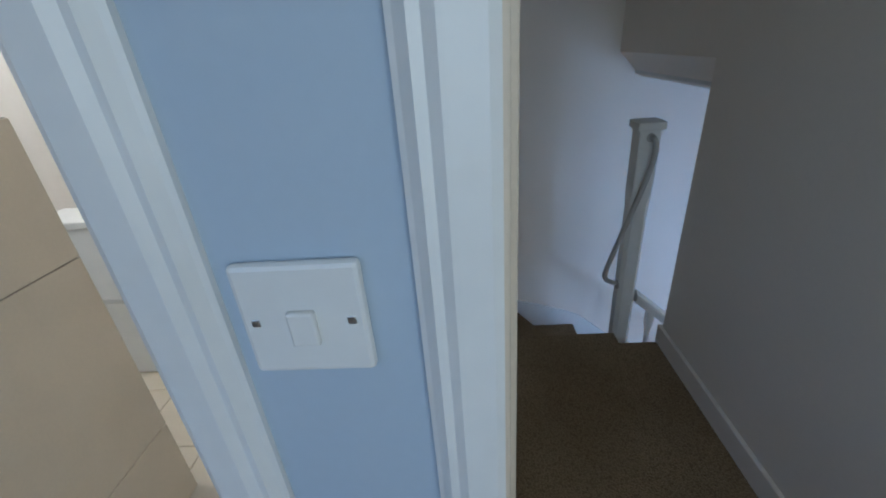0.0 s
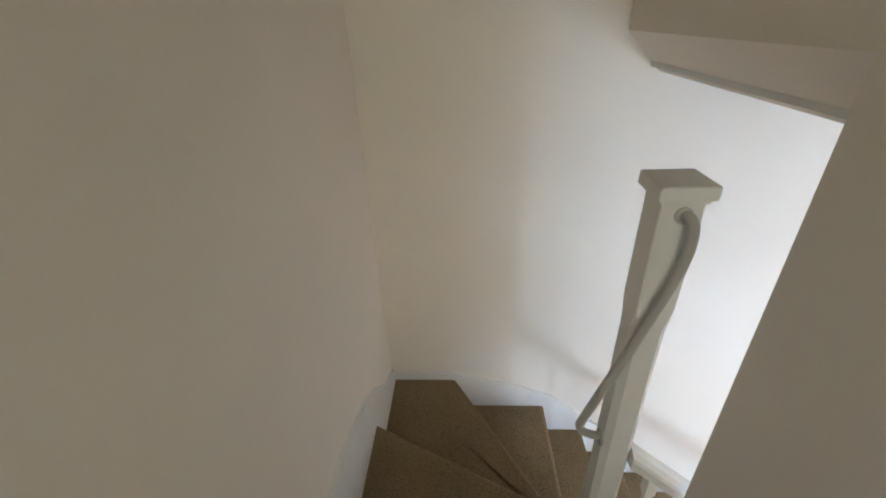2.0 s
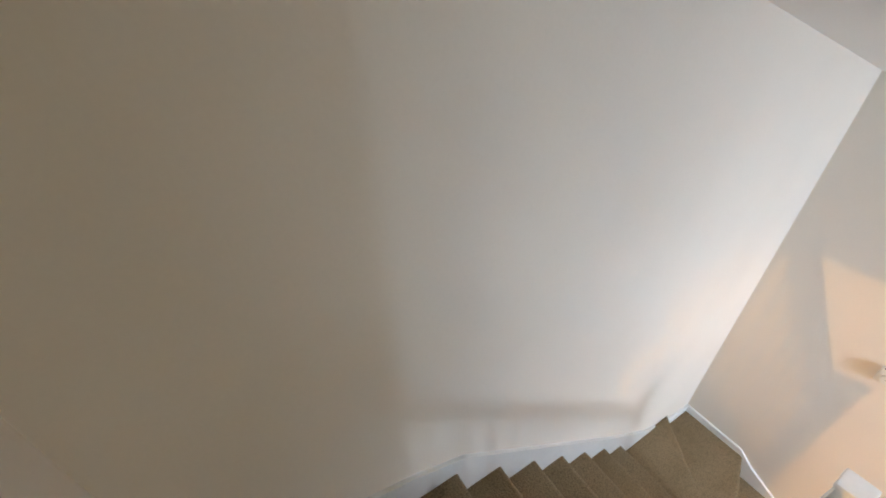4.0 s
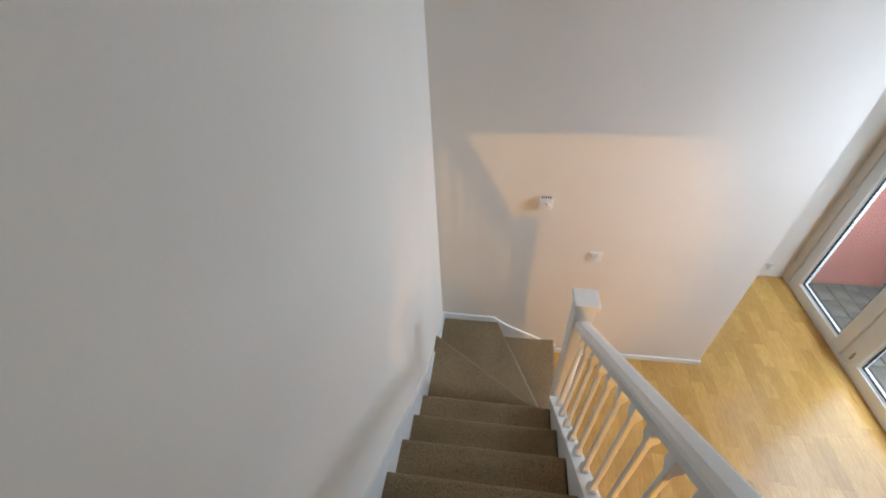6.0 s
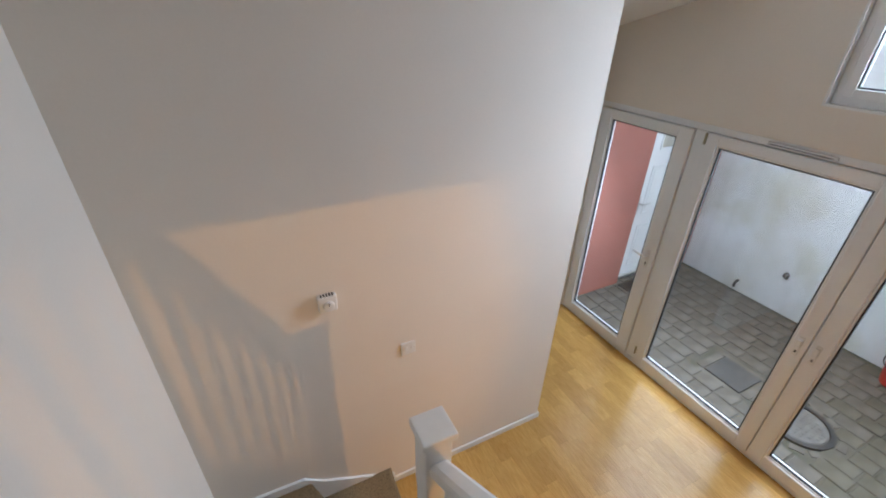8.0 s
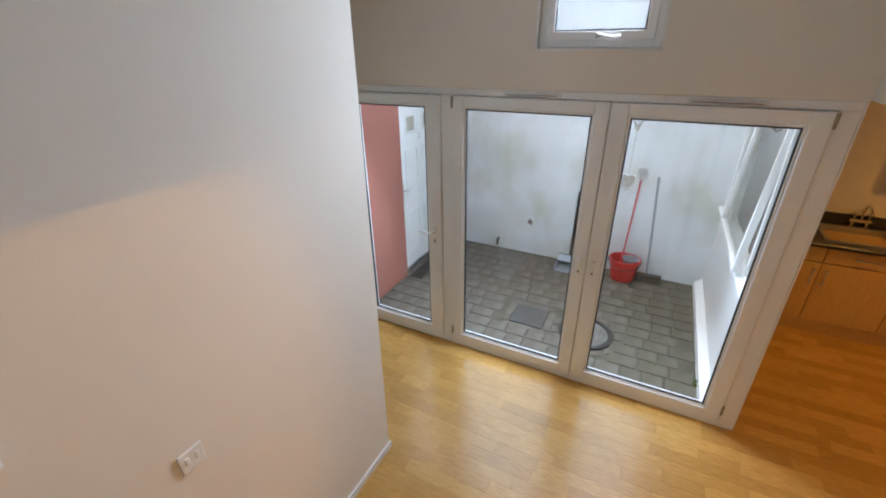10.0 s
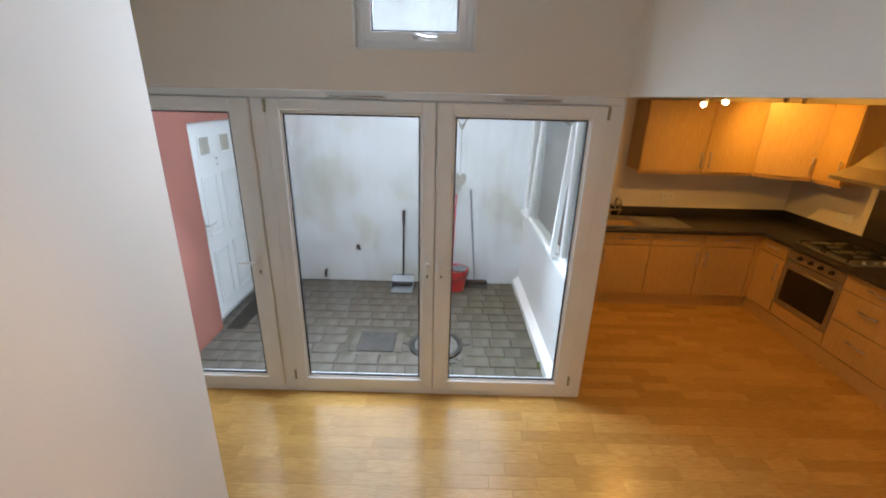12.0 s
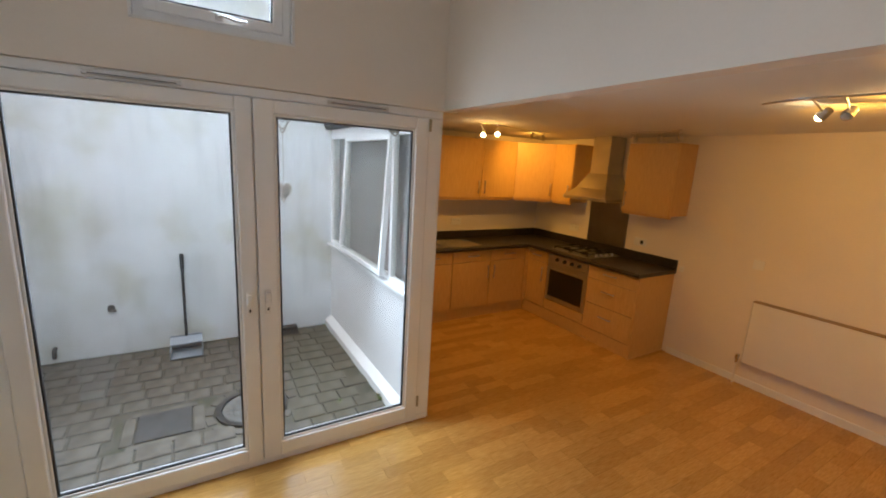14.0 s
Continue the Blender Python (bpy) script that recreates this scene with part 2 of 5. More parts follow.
def lathe(bm, at, prof, n=24, axis="Z"):
    """Turned shape from (radius, height) pairs."""
    rings = []
    for r, h in prof:
        ring = []
        for i in range(n):
            t = 2 * math.pi * i / n
            p = (r * math.cos(t), r * math.sin(t), h)
            if axis == "X":
                p = (h, p[0], p[1])
            if axis == "Y":
                p = (p[0], h, p[1])
            ring.append(bm.verts.new(Vector(at) + Vector(p)))
        rings.append(ring)
    for a, b in zip(rings, rings[1:]):
        for i in range(n):
            bm.faces.new((a[i], a[(i + 1) % n], b[(i + 1) % n], b[i]))
    bm.faces.new(rings[0][::-1])
    bm.faces.new(rings[-1])
    return bm


def tube(bm, pts, r, n=10, smooth=4):
    """A bent round bar through points."""
    P = [Vector(p) for p in pts]
    dense = []
    for i in range(len(P) - 1):
        p0, p1, p2, p3 = P[max(i - 1, 0)], P[i], P[i + 1], P[min(i + 2, len(P) - 1)]
        for k in range(smooth):
            t = k / smooth
            dense.append(0.5 * (2 * p1 + (p2 - p0) * t + (2 * p0 - 5 * p1 + 4 * p2 - p3) * t * t + (3 * p1 - p0 - 3 * p2 + p3) * t ** 3))
    dense.append(P[-1])
    rings = []
    side = None
    for i, p in enumerate(dense):
        d = (dense[min(i + 1, len(dense) - 1)] - dense[max(i - 1, 0)]).normalized()
        if side is None:
            side = d.orthogonal().normalized()
        side = (side - d * side.dot(d)).normalized()
        up = d.cross(side)
        rings.append([bm.verts.new(p + r * (math.cos(2 * math.pi * k / n) * side + math.sin(2 * math.pi * k / n) * up)) for k in range(n)])
    for a, b in zip(rings, rings[1:]):
        for i in range(n):
            bm.faces.new((a[i], a[(i + 1) % n], b[(i + 1) % n], b[i]))
    bm.faces.new(rings[0][::-1])
    bm.faces.new(rings[-1])
    return bm


def struct(name, bm, mat, label, category, smooth=False):
    return solid(name, bm, mat, label, category, "", "structure", smooth)


# ---- plan ----
LAND = 2.47            # landing's floor
ROOF0, FALL = 3.0, 0.272   # the sloping ceiling: height over the end wall, fall to the north
PX = 3.36              # inner face of the glazed screen
SY, EX = -4.93, 5.46   # south wall and east wall of the kitchen
BY0, BY1 = -2.152, -2.06   # the wall over the kitchen's edge
TOPZ = 4.75            # landing's ceiling


def roof(y):
    return ROOF0 - FALL * y


# walls
bm = one_box(-0.15, -3.2, -0.1, 0, 1.3, TOPZ + 0.1)
struct("wall_west", bm, WALL, "tall off-white painted plaster wall beside the stairs", "wall")
bm = slab(bmesh.new(), [(0, -0.1), (0.13, -0.1), (0.13, roof(0.13) + 0.03), (0, roof(0) + 0.03)], 0, 0, 2.185, 0)
for v in bm.verts:
    if v.co.x > 2:
        v.co.x += 0.017 * max(v.co.z, 0)  # the free edge is out of plumb
struct("wall_end", bm, WALL, "off-white plaster wall at the foot of the stairs, warm lamplight on it", "wall")
bm = one_box(0, 1.15, -0.1, 3.55, 1.28, 3.1)
struct("wall_north", bm, WALL, "off-white plaster wall closing the room behind the stair wall", "wall")

# wall over the glazed doors, with the high window's hole
WY0, WY1, WZ0, WZ1 = -1.15, -0.46, 2.385, 3.06
bm = bmesh.new()
for y0, y1, z0, z1 in ((BY0, 1.15, 2.165, WZ0), (BY0, WY0, WZ0, 3.7), (WY1, 1.15, WZ0, 3.7), (WY0, WY1, WZ1, 3.7)):
    box(bm, PX - 0.01, y0, z0, PX + 0.19, y1, z1)
box(bm, PX - 0.01, 1.06, -0.1, PX + 0.19, 1.15, 2.165)
struct("wall_patio", bm, WALL, "off-white plaster wall above the glazed doors", "wall")

# upstairs wall over the kitchen's edge, its underside is the beam
bm = one_box(0.93, BY0, 2.17, PX - 0.01, BY1, TOPZ)
slab(bm, [(BY0, 3.672), (BY1 + 0.03, 3.545), (BY1 + 0.03, 3.9), (BY0, 3.9)], 0, 0.0, 0.93)
box(bm, 0.0, BY0, 3.9, 0.93, BY1, TOPZ)
struct("wall_bulkhead", bm, WALL, "off-white plaster wall between landing and double-height room", "wall")

# ceilings
bm = slab(bmesh.new(), [(BY1, roof(BY1)), (1.3, roof(1.3)), (1.3, roof(1.3) + 0.12), (BY1, roof(BY1) + 0.12)], 0, 0.0, PX + 0.0)
struct("ceiling_sloping", bm, CEIL, "white sloping plaster ceiling over stairs and double-height room", "ceiling")
bm = one_box(0.1, SY, 2.285, EX, -3.205, LAND - 0.225)
box(bm, 0.86, -3.205, 2.285, EX, BY0 + 0.002, LAND - 0.225)
box(bm, PX + 0.1, BY0, 2.285, EX, BY1, LAND)
struct("ceiling_kitchen", bm, CEIL, "low white plaster ceiling over kitchen and living space", "ceiling")
bm = one_box(-0.1, -5.4, TOPZ, 3.7, -1.9, TOPZ + 0.1)
struct("ceiling_landing", bm, CEIL, "white ceiling over the upstairs landing", "ceiling")

# kitchen and living walls
bm = one_box(-0.1, SY - 0.12, -0.1, EX + 0.1, SY, 2.35)
struct("wall_south", bm, WALL, "off-white plaster wall behind hob and radiator", "wall")
bm = one_box(EX, SY - 0.1, -0.1, EX + 0.12, -1.93, 2.35)
struct("wall_east", bm, WALL, "off-white plaster wall behind the sink", "wall")
bm = one_box(0.0, SY, -0.1, 0.1, -3.2, 2.4)
struct("wall_living_west", bm, WALL, "off-white plaster wall closing the living space", "wall")
# wall between kitchen and courtyard with its window hole
KX0, KX1, KZ0, KZ1 = 3.50, 5.42, 0.93, 2.06
bm = bmesh.new()
for x0, x1, z0, z1 in ((PX + 0.10, EX, -0.1, KZ0), (PX + 0.10, EX, KZ1, 2.62), (PX + 0.10, KX0, KZ0, KZ1), (KX1, EX, KZ0, KZ1)):
    box(bm, x0, BY1, z0, x1, -1.93, z1)
struct("wall_courtyard_side", bm, UPVC, "white-clad wall under and over the kitchen window", "wall")

bm = one_box(3.7, SY - 0.12, 2.5, EX + 0.12, -1.93, 2.62)
struct("roof_kitchen", bm, EARTH, "flat felt roof over the kitchen extension", "roof")
# upstairs walls
DX0, DX1 = 2.15, 2.255
bm = one_box(-0.1, -3.20, -0.1, 0.86, -3.08, TOPZ)
box(bm, 0.86, -3.20, LAND - 0.2, DX0 - 0.002, -3.08, TOPZ)
struct("wall_landing_south", bm, WALL, "off-white painted plaster wall along the landing", "wall")
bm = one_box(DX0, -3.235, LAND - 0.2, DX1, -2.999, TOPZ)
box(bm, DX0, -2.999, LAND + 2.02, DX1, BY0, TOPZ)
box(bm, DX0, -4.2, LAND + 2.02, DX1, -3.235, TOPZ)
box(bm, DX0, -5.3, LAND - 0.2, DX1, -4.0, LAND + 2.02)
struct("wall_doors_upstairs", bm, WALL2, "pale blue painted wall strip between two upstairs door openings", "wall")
bm = one_box(PX + 0.195, BY0, LAND - 0.2, 3.7, BY0 + 0.1, TOPZ)
box(bm, PX - 0.008, BY0, 3.705, PX + 0.195, BY0 + 0.08, TOPZ)
box(bm, 3.6, -5.3, LAND - 0.2, 3.7, -4.4, TOPZ)
box(bm, 3.6, -3.4, LAND - 0.2, 3.7, BY0, TOPZ)
box(bm, 3.6, -4.4, LAND - 0.2, 3.7, -3.4, LAND + 0.9)
box(bm, 3.6, -4.4, LAND + 1.95, 3.7, -3.4, TOPZ)
box(bm, -0.1, -5.4, LAND - 0.2, 3.7, -5.3, TOPZ)
struct("wall_bedroom", bm, WALL, "plain painted walls closing the upstairs room", "wall")

# floors
bm = one_box(0.835, -3.08, LAND - 0.22, 3.6, -2.336, LAND, 0.0)
box(bm, 0.912, -2.336, LAND - 0.22, 3.6, BY0, LAND)
box(bm, 2.2, -5.3, LAND - 0.22, 3.6, -3.08, LAND)
es = [e for e in bm.edges if all(min(abs(v.co.x - 0.835), abs(v.co.x - 0.912)) < 1e-4 and abs(v.co.z - LAND) < 1e-4 for v in e.verts)]
bmesh.ops.bevel(bm, geom=es, offset=0.025, segments=4, profile=0.5, affect="EDGES")
struct("floor_landing", bm, CARPET, "brown loop-pile carpet on the upstairs landing", "floor")
bm = one_box(0.0, SY, -0.12, EX, BY1, -0.008)
box(bm, 0.0, BY1, -0.12, PX + 0.0, 1.15, -0.008)
FLOOR = struct("floor", bm, SUBFLOOR, "golden oak strip floor, staves in a brick pattern", "floor")

# ---- stairs ----
stairs = thing("staircase", (0.42, -1.0, 0.0), "carpeted winding staircase with white-painted balustrade", "staircase")


def step(pts, z, drop=0.19):
    part("step", prism(bmesh.new(), pts, z - drop - 0.03, z, 0.022, 4), CARPET, stairs, smooth=False)


RISE, GO, Y0 = 0.19, 0.222, -2.285
NX = 0.80
step([(0.87, -3.08), (0.424, -3.08), (0.79, -2.34), (0.87, -2.34)], LAND - RISE)
step([(0.79, -2.32), (0.46, -3.08), (0.0, -3.08), (0.0, -2.757), (0.785, -2.30)], LAND - 2 * RISE)
step([(0.79, -2.32), (0.0, -2.80), (0.0, Y0), (NX, Y0)], LAND - 3 * RISE)
for k in range(1, 7):
    step([(NX, Y0 + GO * (k - 1) - 0.03), (0.0, Y0 + GO * (k - 1) - 0.03), (0.0, Y0 + GO * k), (NX, Y0 + GO * k)], LAND - (3 + k) * RISE)
T3, T2, T1 = 0.56, 0.36, 0.17
step([(NX, -0.98), (0.0, -0.98), (0.0, -0.335), (NX, -0.90)], T3)
step([(0.81, -0.90), (0.0, -0.36), (0.0, 0.0), (0.47, 0.0), (0.84, -0.86)], T2, 0.2)
step([(0.83, -0.88), (0.45, 0.0), (0.965, 0.0), (0.925, -0.84)], T1, 0.14)

# outer string with its capping, and the closed side under it
def line_z(y):
    return 0.80 + (-0.953 - y) * RISE / GO


bm = slab(bmesh.new(), [(-0.90, line_z(-0.90) - 0.30), (-2.26, line_z(-2.26) - 0.30), (-2.26, line_z(-2.26) + 0.02), (-0.90, line_z(-0.90) + 0.02)], 0, NX, NX + 0.04, 0.003)
part("outer_string", bm, GLOSS, stairs)
bm = slab(bmesh.new(), [(-0.90, line_z(-0.90) + 0.022), (-2.26, line_z(-2.26) + 0.022), (-2.26, line_z(-2.26) + 0.047), (-0.90, line_z(-0.90) + 0.047)], 0, NX - 0.008, NX + 0.056, 0.004)
part("base_rail", bm, GLOSS, stairs)
bm = slab(bmesh.new(), [(-0.90, -0.008), (-2.15, -0.008), (-2.15, line_z(-2.15) - 0.29), (-0.90, line_z(-0.90) - 0.29)], 0, NX + 0.005, NX + 0.035)
part("side_panel", bm, WALL, stairs, "painted panel closing the side under the stairs")


def newel(x, y, z0, z1, side=0.092):
    n = part("newel_post", bmesh.new(), GLOSS, stairs)
    bm = bmesh.new()
    s = side / 2
    c = 0.016

    def ring(z, ch):
        pts = [(-s, -s + ch), (-s, s - ch), (-s + ch, s), (s - ch, s), (s, s - ch), (s, -s + ch), (s - ch, -s), (-s + ch, -s)]
        return [bm.verts.new((x + px, y + py, z)) for px, py in pts]
    zs = [(z0, 0.003), (z0 + 0.24, 0.003), (z0 + 0.29, c), (z1 - 0.34, c), (z1 - 0.29, 0.003), (z1 - 0.028, 0.003)]
    rs = [ring(*q) for q in zs]
    for a, b in zip(rs, rs[1:]):
        for i in range(8):
            bm.faces.new((a[i], a[(i + 1) % 8], b[(i + 1) % 8], b[i]))
    bm.faces.new(rs[0][::-1])
    bm.faces.new(rs[-1])
    n.data = mesh_of("newel_post", bm, GLOSS)
    h = s + 0.014
    part("cap", one_box(x - h, y - h, z1 - 0.030, x + h, y + h, z1, 0.005, 2), GLOSS, n)
    part("neck", one_box(x - s - 0.004, y - s - 0.004, z1 - 0.038, x + s + 0.004, y + s + 0.004, z1 - 0.030, 0.002), GLOSS, n)
    return n


newel(0.794, -2.290, 2.02, 3.455, 0.080)
newel(0.86, -0.858, 0.0, 1.66)

# handrail and balusters
RX0, RX1 = 0.805, 0.860


def rail_x(y):
    return RX1 + (RX0 - RX1) * (y + 0.90) / (-2.25 + 0.90)


def rail_z(y):
    return 1.527 + (-0.90 - y) * 0.857


bm = bmesh.new()
prof = [(-0.03, -0.055), (0.03, -0.055), (0.034, -0.02), (0.032, -0.005), (0.018, 0.006), (-0.018, 0.006), (-0.032, -0.005), (-0.034, -0.02)]
ends = []
for y in (-0.90, -2.245):
    ends.append([bm.verts.new((rail_x(y) + a, y, rail_z(y) + b)) for a, b in prof])
for i in range(8):
    bm.faces.new((ends[0][i], ends[0][(i + 1) % 8], ends[1][(i + 1) % 8], ends[1][i]))
bm.faces.new(ends[0])
bm.faces.new(ends[1][::-1])
part("handrail", bm, GLOSS, stairs)


def baluster(y):
    x = (rail_x(y) + NX + 0.024) / 2
    xb, xt = NX + 0.024, rail_x(y)
    zb, zt = line_z(y) + 0.03, rail_z(y) - 0.045
    bm = bmesh.new()
    s = 0.016
    L = zt - zb
    prof = [(0, s, 0.001), (0.09 * L, s, 0.001), (0.13 * L, s * 0.62, s * 0.26), (0.84 * L, s * 0.60, s * 0.25), (0.89 * L, s, 0.001), (L, s, 0.001)]
    rs = []
    for h, w, ch in prof:
        cx = xb + (xt - xb) * h / L
        pts = [(-w, -w + ch), (-w, w - ch), (-w + ch, w), (w - ch, w), (w, w - ch), (w, -w + ch), (w - ch, -w), (-w + ch, -w)]
        rs.append([bm.verts.new((cx + a, y + b, zb + h + (-(b) * 0.857 if h in (0, L) else 0))) for a, b in pts])
    for a, b in zip(rs, rs[1:]):
        for i in range(8):
            bm.faces.new((a[i], a[(i + 1) % 8], b[(i + 1) % 8], b[i]))
    bm.faces.new(rs[0][::-1])
    bm.faces.new(rs[-1])
    part("baluster", bm, GLOSS, stairs)


for k in range(12):
    baluster(-1.005 - 0.105 * k)

# skirting that climbs with the steps on the west and end walls
def climb(y):
    return 0.86 + (-0.953 - y) * RISE / GO


W = [(0.0, 0.425), (-0.30, 0.455), (-0.62, 0.62), (-0.95, 0.87), (-1.15, climb(-1.15)), (-2.25, climb(-2.25)), (-2.45, 2.05), (-2.75, 2.13), (-3.08, 2.145)]
bm = slab(bmesh.new(), W + [(-3.08, 1.85), (-2.3, 1.6), (-0.95, 0.35), (0.0, 0.1)], 0, 0.0, 0.016)
part("wall_string", bm, GLOSS, stairs)
bm = slab(bmesh.new(), [(0.0, 0.425), (0.44, 0.41), (0.55, 0.32), (0.985, 0.095), (0.985, 0.0), (0.0, 0.0)], 1, -0.016, 0.0)
part("wall_string", bm, GLOSS, stairs)
bm = slab(bmesh.new(), [(0.0, 2.15), (0.20, 2.25), (0.42, 2.46), (0.80, 2.605), (0.92, 2.60), (0.92, 2.2), (0.0, 1.9)], 1, -3.08, -3.064)
part("wall_string", bm, GLOSS, stairs)

# skirtings
def skirting(name, x0, y0, x1, y1, z, h, paint=GLOSS, label="white gloss-painted skirting board"):
    bm = one_box(min(x0, x1), min(y0, y1), z, max(x0, x1), max(y0, y1), z + h, 0.004)
    return struct(name, bm, paint, label, "skirting")


skirting("baseboard_end_wall", 0.987, -0.014, 2.185, 0.0, -0.004, 0.052)
skirting("baseboard_end_wall_return", 2.185, -0.014, 2.198, 0.13, -0.004, 0.052)
skirting("baseboard_south", 0.1, SY, 3.27, SY + 0.014, -0.004, 0.07)
skirting("baseboard_landing_north", 0.945, BY0 - 0.016, 2.15, BY0, LAND - 0.005, 0.095, WALL, "off-white skirting board painted like the wall")
skirting("baseboard_landing_south", 0.92, -3.08, 2.15, -3.064, LAND - 0.005, 0.13, WALL, "off-white skirting board painted like the wall")
skirting("baseboard_landing_return", 0.93 - 0.016, BY0 - 0.016, 0.945, BY1, LAND - 0.06, 0.15, WALL, "off-white skirting board painted like the wall")

# ---- glazed screen to the courtyard ----
FX0, FX1 = PX + 0.004, PX + 0.074


def bar_frame(bm, y0, y1, z0, z1, t, x0, x1, tb=None, bevel=0.006):
    """Four mitre-like bars round an opening in the screen's plane."""
    tb = tb or t
    box(bm, x0, y0, z0, x1, y0 + t, z1, bevel)
    box(bm, x0, y1 - t, z0, x1, y1, z1, bevel)
    box(bm, x0 + 0.0005, y0 + t - 0.004, z1 - t, x1 - 0.0005, y1 - t + 0.004, z1, bevel)
    box(bm, x0 + 0.0005, y0 + t - 0.004, z0, x1 - 0.0005, y1 - t + 0.004, z0 + tb, bevel)
    return bm


screen = thing("window_screen_frame", (PX + 0.04, -0.5, 0.0), "white uPVC outer frame round the three glazed doors", "door frame", kind="structure")
part("head", one_box(FX0, -2.05, 2.118, FX1, 1.085, 2.163, 0.004), UPVC, screen)
part("threshold", one_box(FX0 - 0.006, -2.05, -0.006, FX1, 1.085, 0.034, 0.005), UPVC, screen)
part("jamb", one_box(FX0, -2.05, 0.034, FX1, -1.962, 2.118, 0.004), UPVC, screen)
part("jamb", one_box(FX0, 1.035, 0.034, FX1, 1.085, 2.118, 0.004), UPVC, screen)
part("mullion", one_box(FX0, 0.092, 0.034, FX1, 0.185, 2.118, 0.006), UPVC, screen)
part("corner_trim", one_box(FX0 + 0.002, -2.062, 0.0, FX1 + 0.03, -2.051, 2.163, 0.002), UPVC, screen)
for y in (-0.28, -1.32):
    v = part("trickle_vent", one_box(FX0 - 0.014, y - 0.36, 2.128, FX0 - 0.001, y, 2.148, 0.003), CHROME, screen, "grey trickle vent")
    part("vent_slot", one_box(FX0 - 0.016, y - 0.34, 2.133, FX0 - 0.0135, y - 0.02, 2.1375), BLACK, v)


def leaf(name, y0, y1, gy0, gy1, handle_y, lever):
    d = thing(name, (PX + 0.04, (y0 + y1) / 2, 0.034), "white uPVC glazed door leaf, closed, with clear glass", "door", kind="structure")
    x0, x1 = FX0 - 0.016, FX1 - 0.008
    z0, z1, g0, g1 = 0.036, 2.114, 0.128, 2.045
    bm = bmesh.new()
    box(bm, x0, y0, z0, x1, gy0, z1, 0.008)
    part("stile", bm, UPVC, d)
    part("stile", box(bmesh.new(), x0, gy1, z0, x1, y1, z1, 0.008), UPVC, d)
    part("top_rail", box(bmesh.new(), x0 + 0.0006, gy0 - 0.003, g1, x1 - 0.0006, gy1 + 0.003, z1, 0.008), UPVC, d)
    part("bottom_rail", box(bmesh.new(), x0 + 0.0006, gy0 - 0.003, z0, x1 - 0.0006, gy1 + 0.003, g0, 0.008), UPVC, d)
    # glazing bead, stepped inwards, with a dark seal
    bm = bar_frame(bmesh.new(), gy0, gy1, g0, g1, 0.014, x0 + 0.012, x0 + 0.03, bevel=0.004)
    part("glazing_bead", bm, UPVC, d)
    bm = bar_frame(bmesh.new(), gy0 + 0.013, gy1 - 0.013, g0 + 0.013, g1 - 0.013, 0.010, x0 + 0.018, x0 + 0.034, bevel=0.001)
    part("seal", bm, RUBBER, d)
    p = part("pane", one_box(x0 + 0.036, gy0 + 0.006, g0 + 0.006, x0 + 0.042, gy1 - 0.006, g1 - 0.006), GLASS, d)
    p.visible_shadow = False
    h = part("handle_plate", one_box(x0 - 0.008, handle_y - 0.015, 0.96, x0, handle_y + 0.015, 1.12 if lever else 1.10, 0.004), PLASTIC, d, "white door handle")
    if lever:
        bm = tube(bmesh.new(), [(x0 - 0.006, handle_y, 1.07), (x0 - 0.045, handle_y, 1.07), (x0 - 0.05, handle_y + 0.02, 1.07), (x0 - 0.05, handle_y + 0.12, 1.075)], 0.009)
        part("lever", bm, PLASTIC, h, smooth=True)
        part("keyhole", one_box(x0 - 0.0095, handle_y - 0.005, 0.982, x0 - 0.0075, handle_y + 0.005, 1.008, 0.002), BLACK, h)
    else:
        part("knob", one_box(x0 - 0.034, handle_y - 0.015, 1.03, x0 - 0.007, handle_y + 0.015, 1.09, 0.007), PLASTIC, h)
        part("keyhole", one_box(x0 - 0.0095, handle_y - 0.005, 0.982, x0 - 0.0075, handle_y + 0.005, 1.0, 0.002), BLACK, h)
    return d


leaf("door_1", 0.188, 1.032, 0.30, 0.932, 0.245, True)
leaf("door_2", -0.936, 0.089, -0.853, 0.006, -0.892, False)
leaf("door_3", -1.960, -0.940, -1.866, -1.040, -0.985, False)
for z in (0.25, 1.05, 1.85):
    bm = rod(bmesh.new(), (FX0 - 0.022, 1.034, z), (FX0 - 0.022, 1.034, z + 0.09), 0.008)
    part("hinge", bm, PLASTIC, screen)

# unseen strips added outside the leaf gaps to stop light leaking through
for y0, y1 in ((-0.958, -0.918), (0.080, 0.100), (0.176, 0.198), (-1.972, -1.954), (1.026, 1.04)):
    part("cover_bar", one_box(FX1 - 0.007, y0, 0.036, FX1 + 0.004, y1, 2.125, 0.002), UPVC, screen)
part("cover_bar", one_box(FX1 - 0.0075, -1.99, 2.10, FX1 + 0.0035, 1.05, 2.128, 0.002), UPVC, screen)
BRASSY = plain("tarnished_hinge", (0.34, 0.30, 0.20), 0.5)
for y in (0.0905, -1.961):
    for z in (0.12, 2.035):
        part("hinge", rod(bmesh.new(), (FX0 - 0.020, y, z), (FX0 - 0.020, y, z + 0.075), 0.0085), BRASSY, screen, "tarnished hinge")

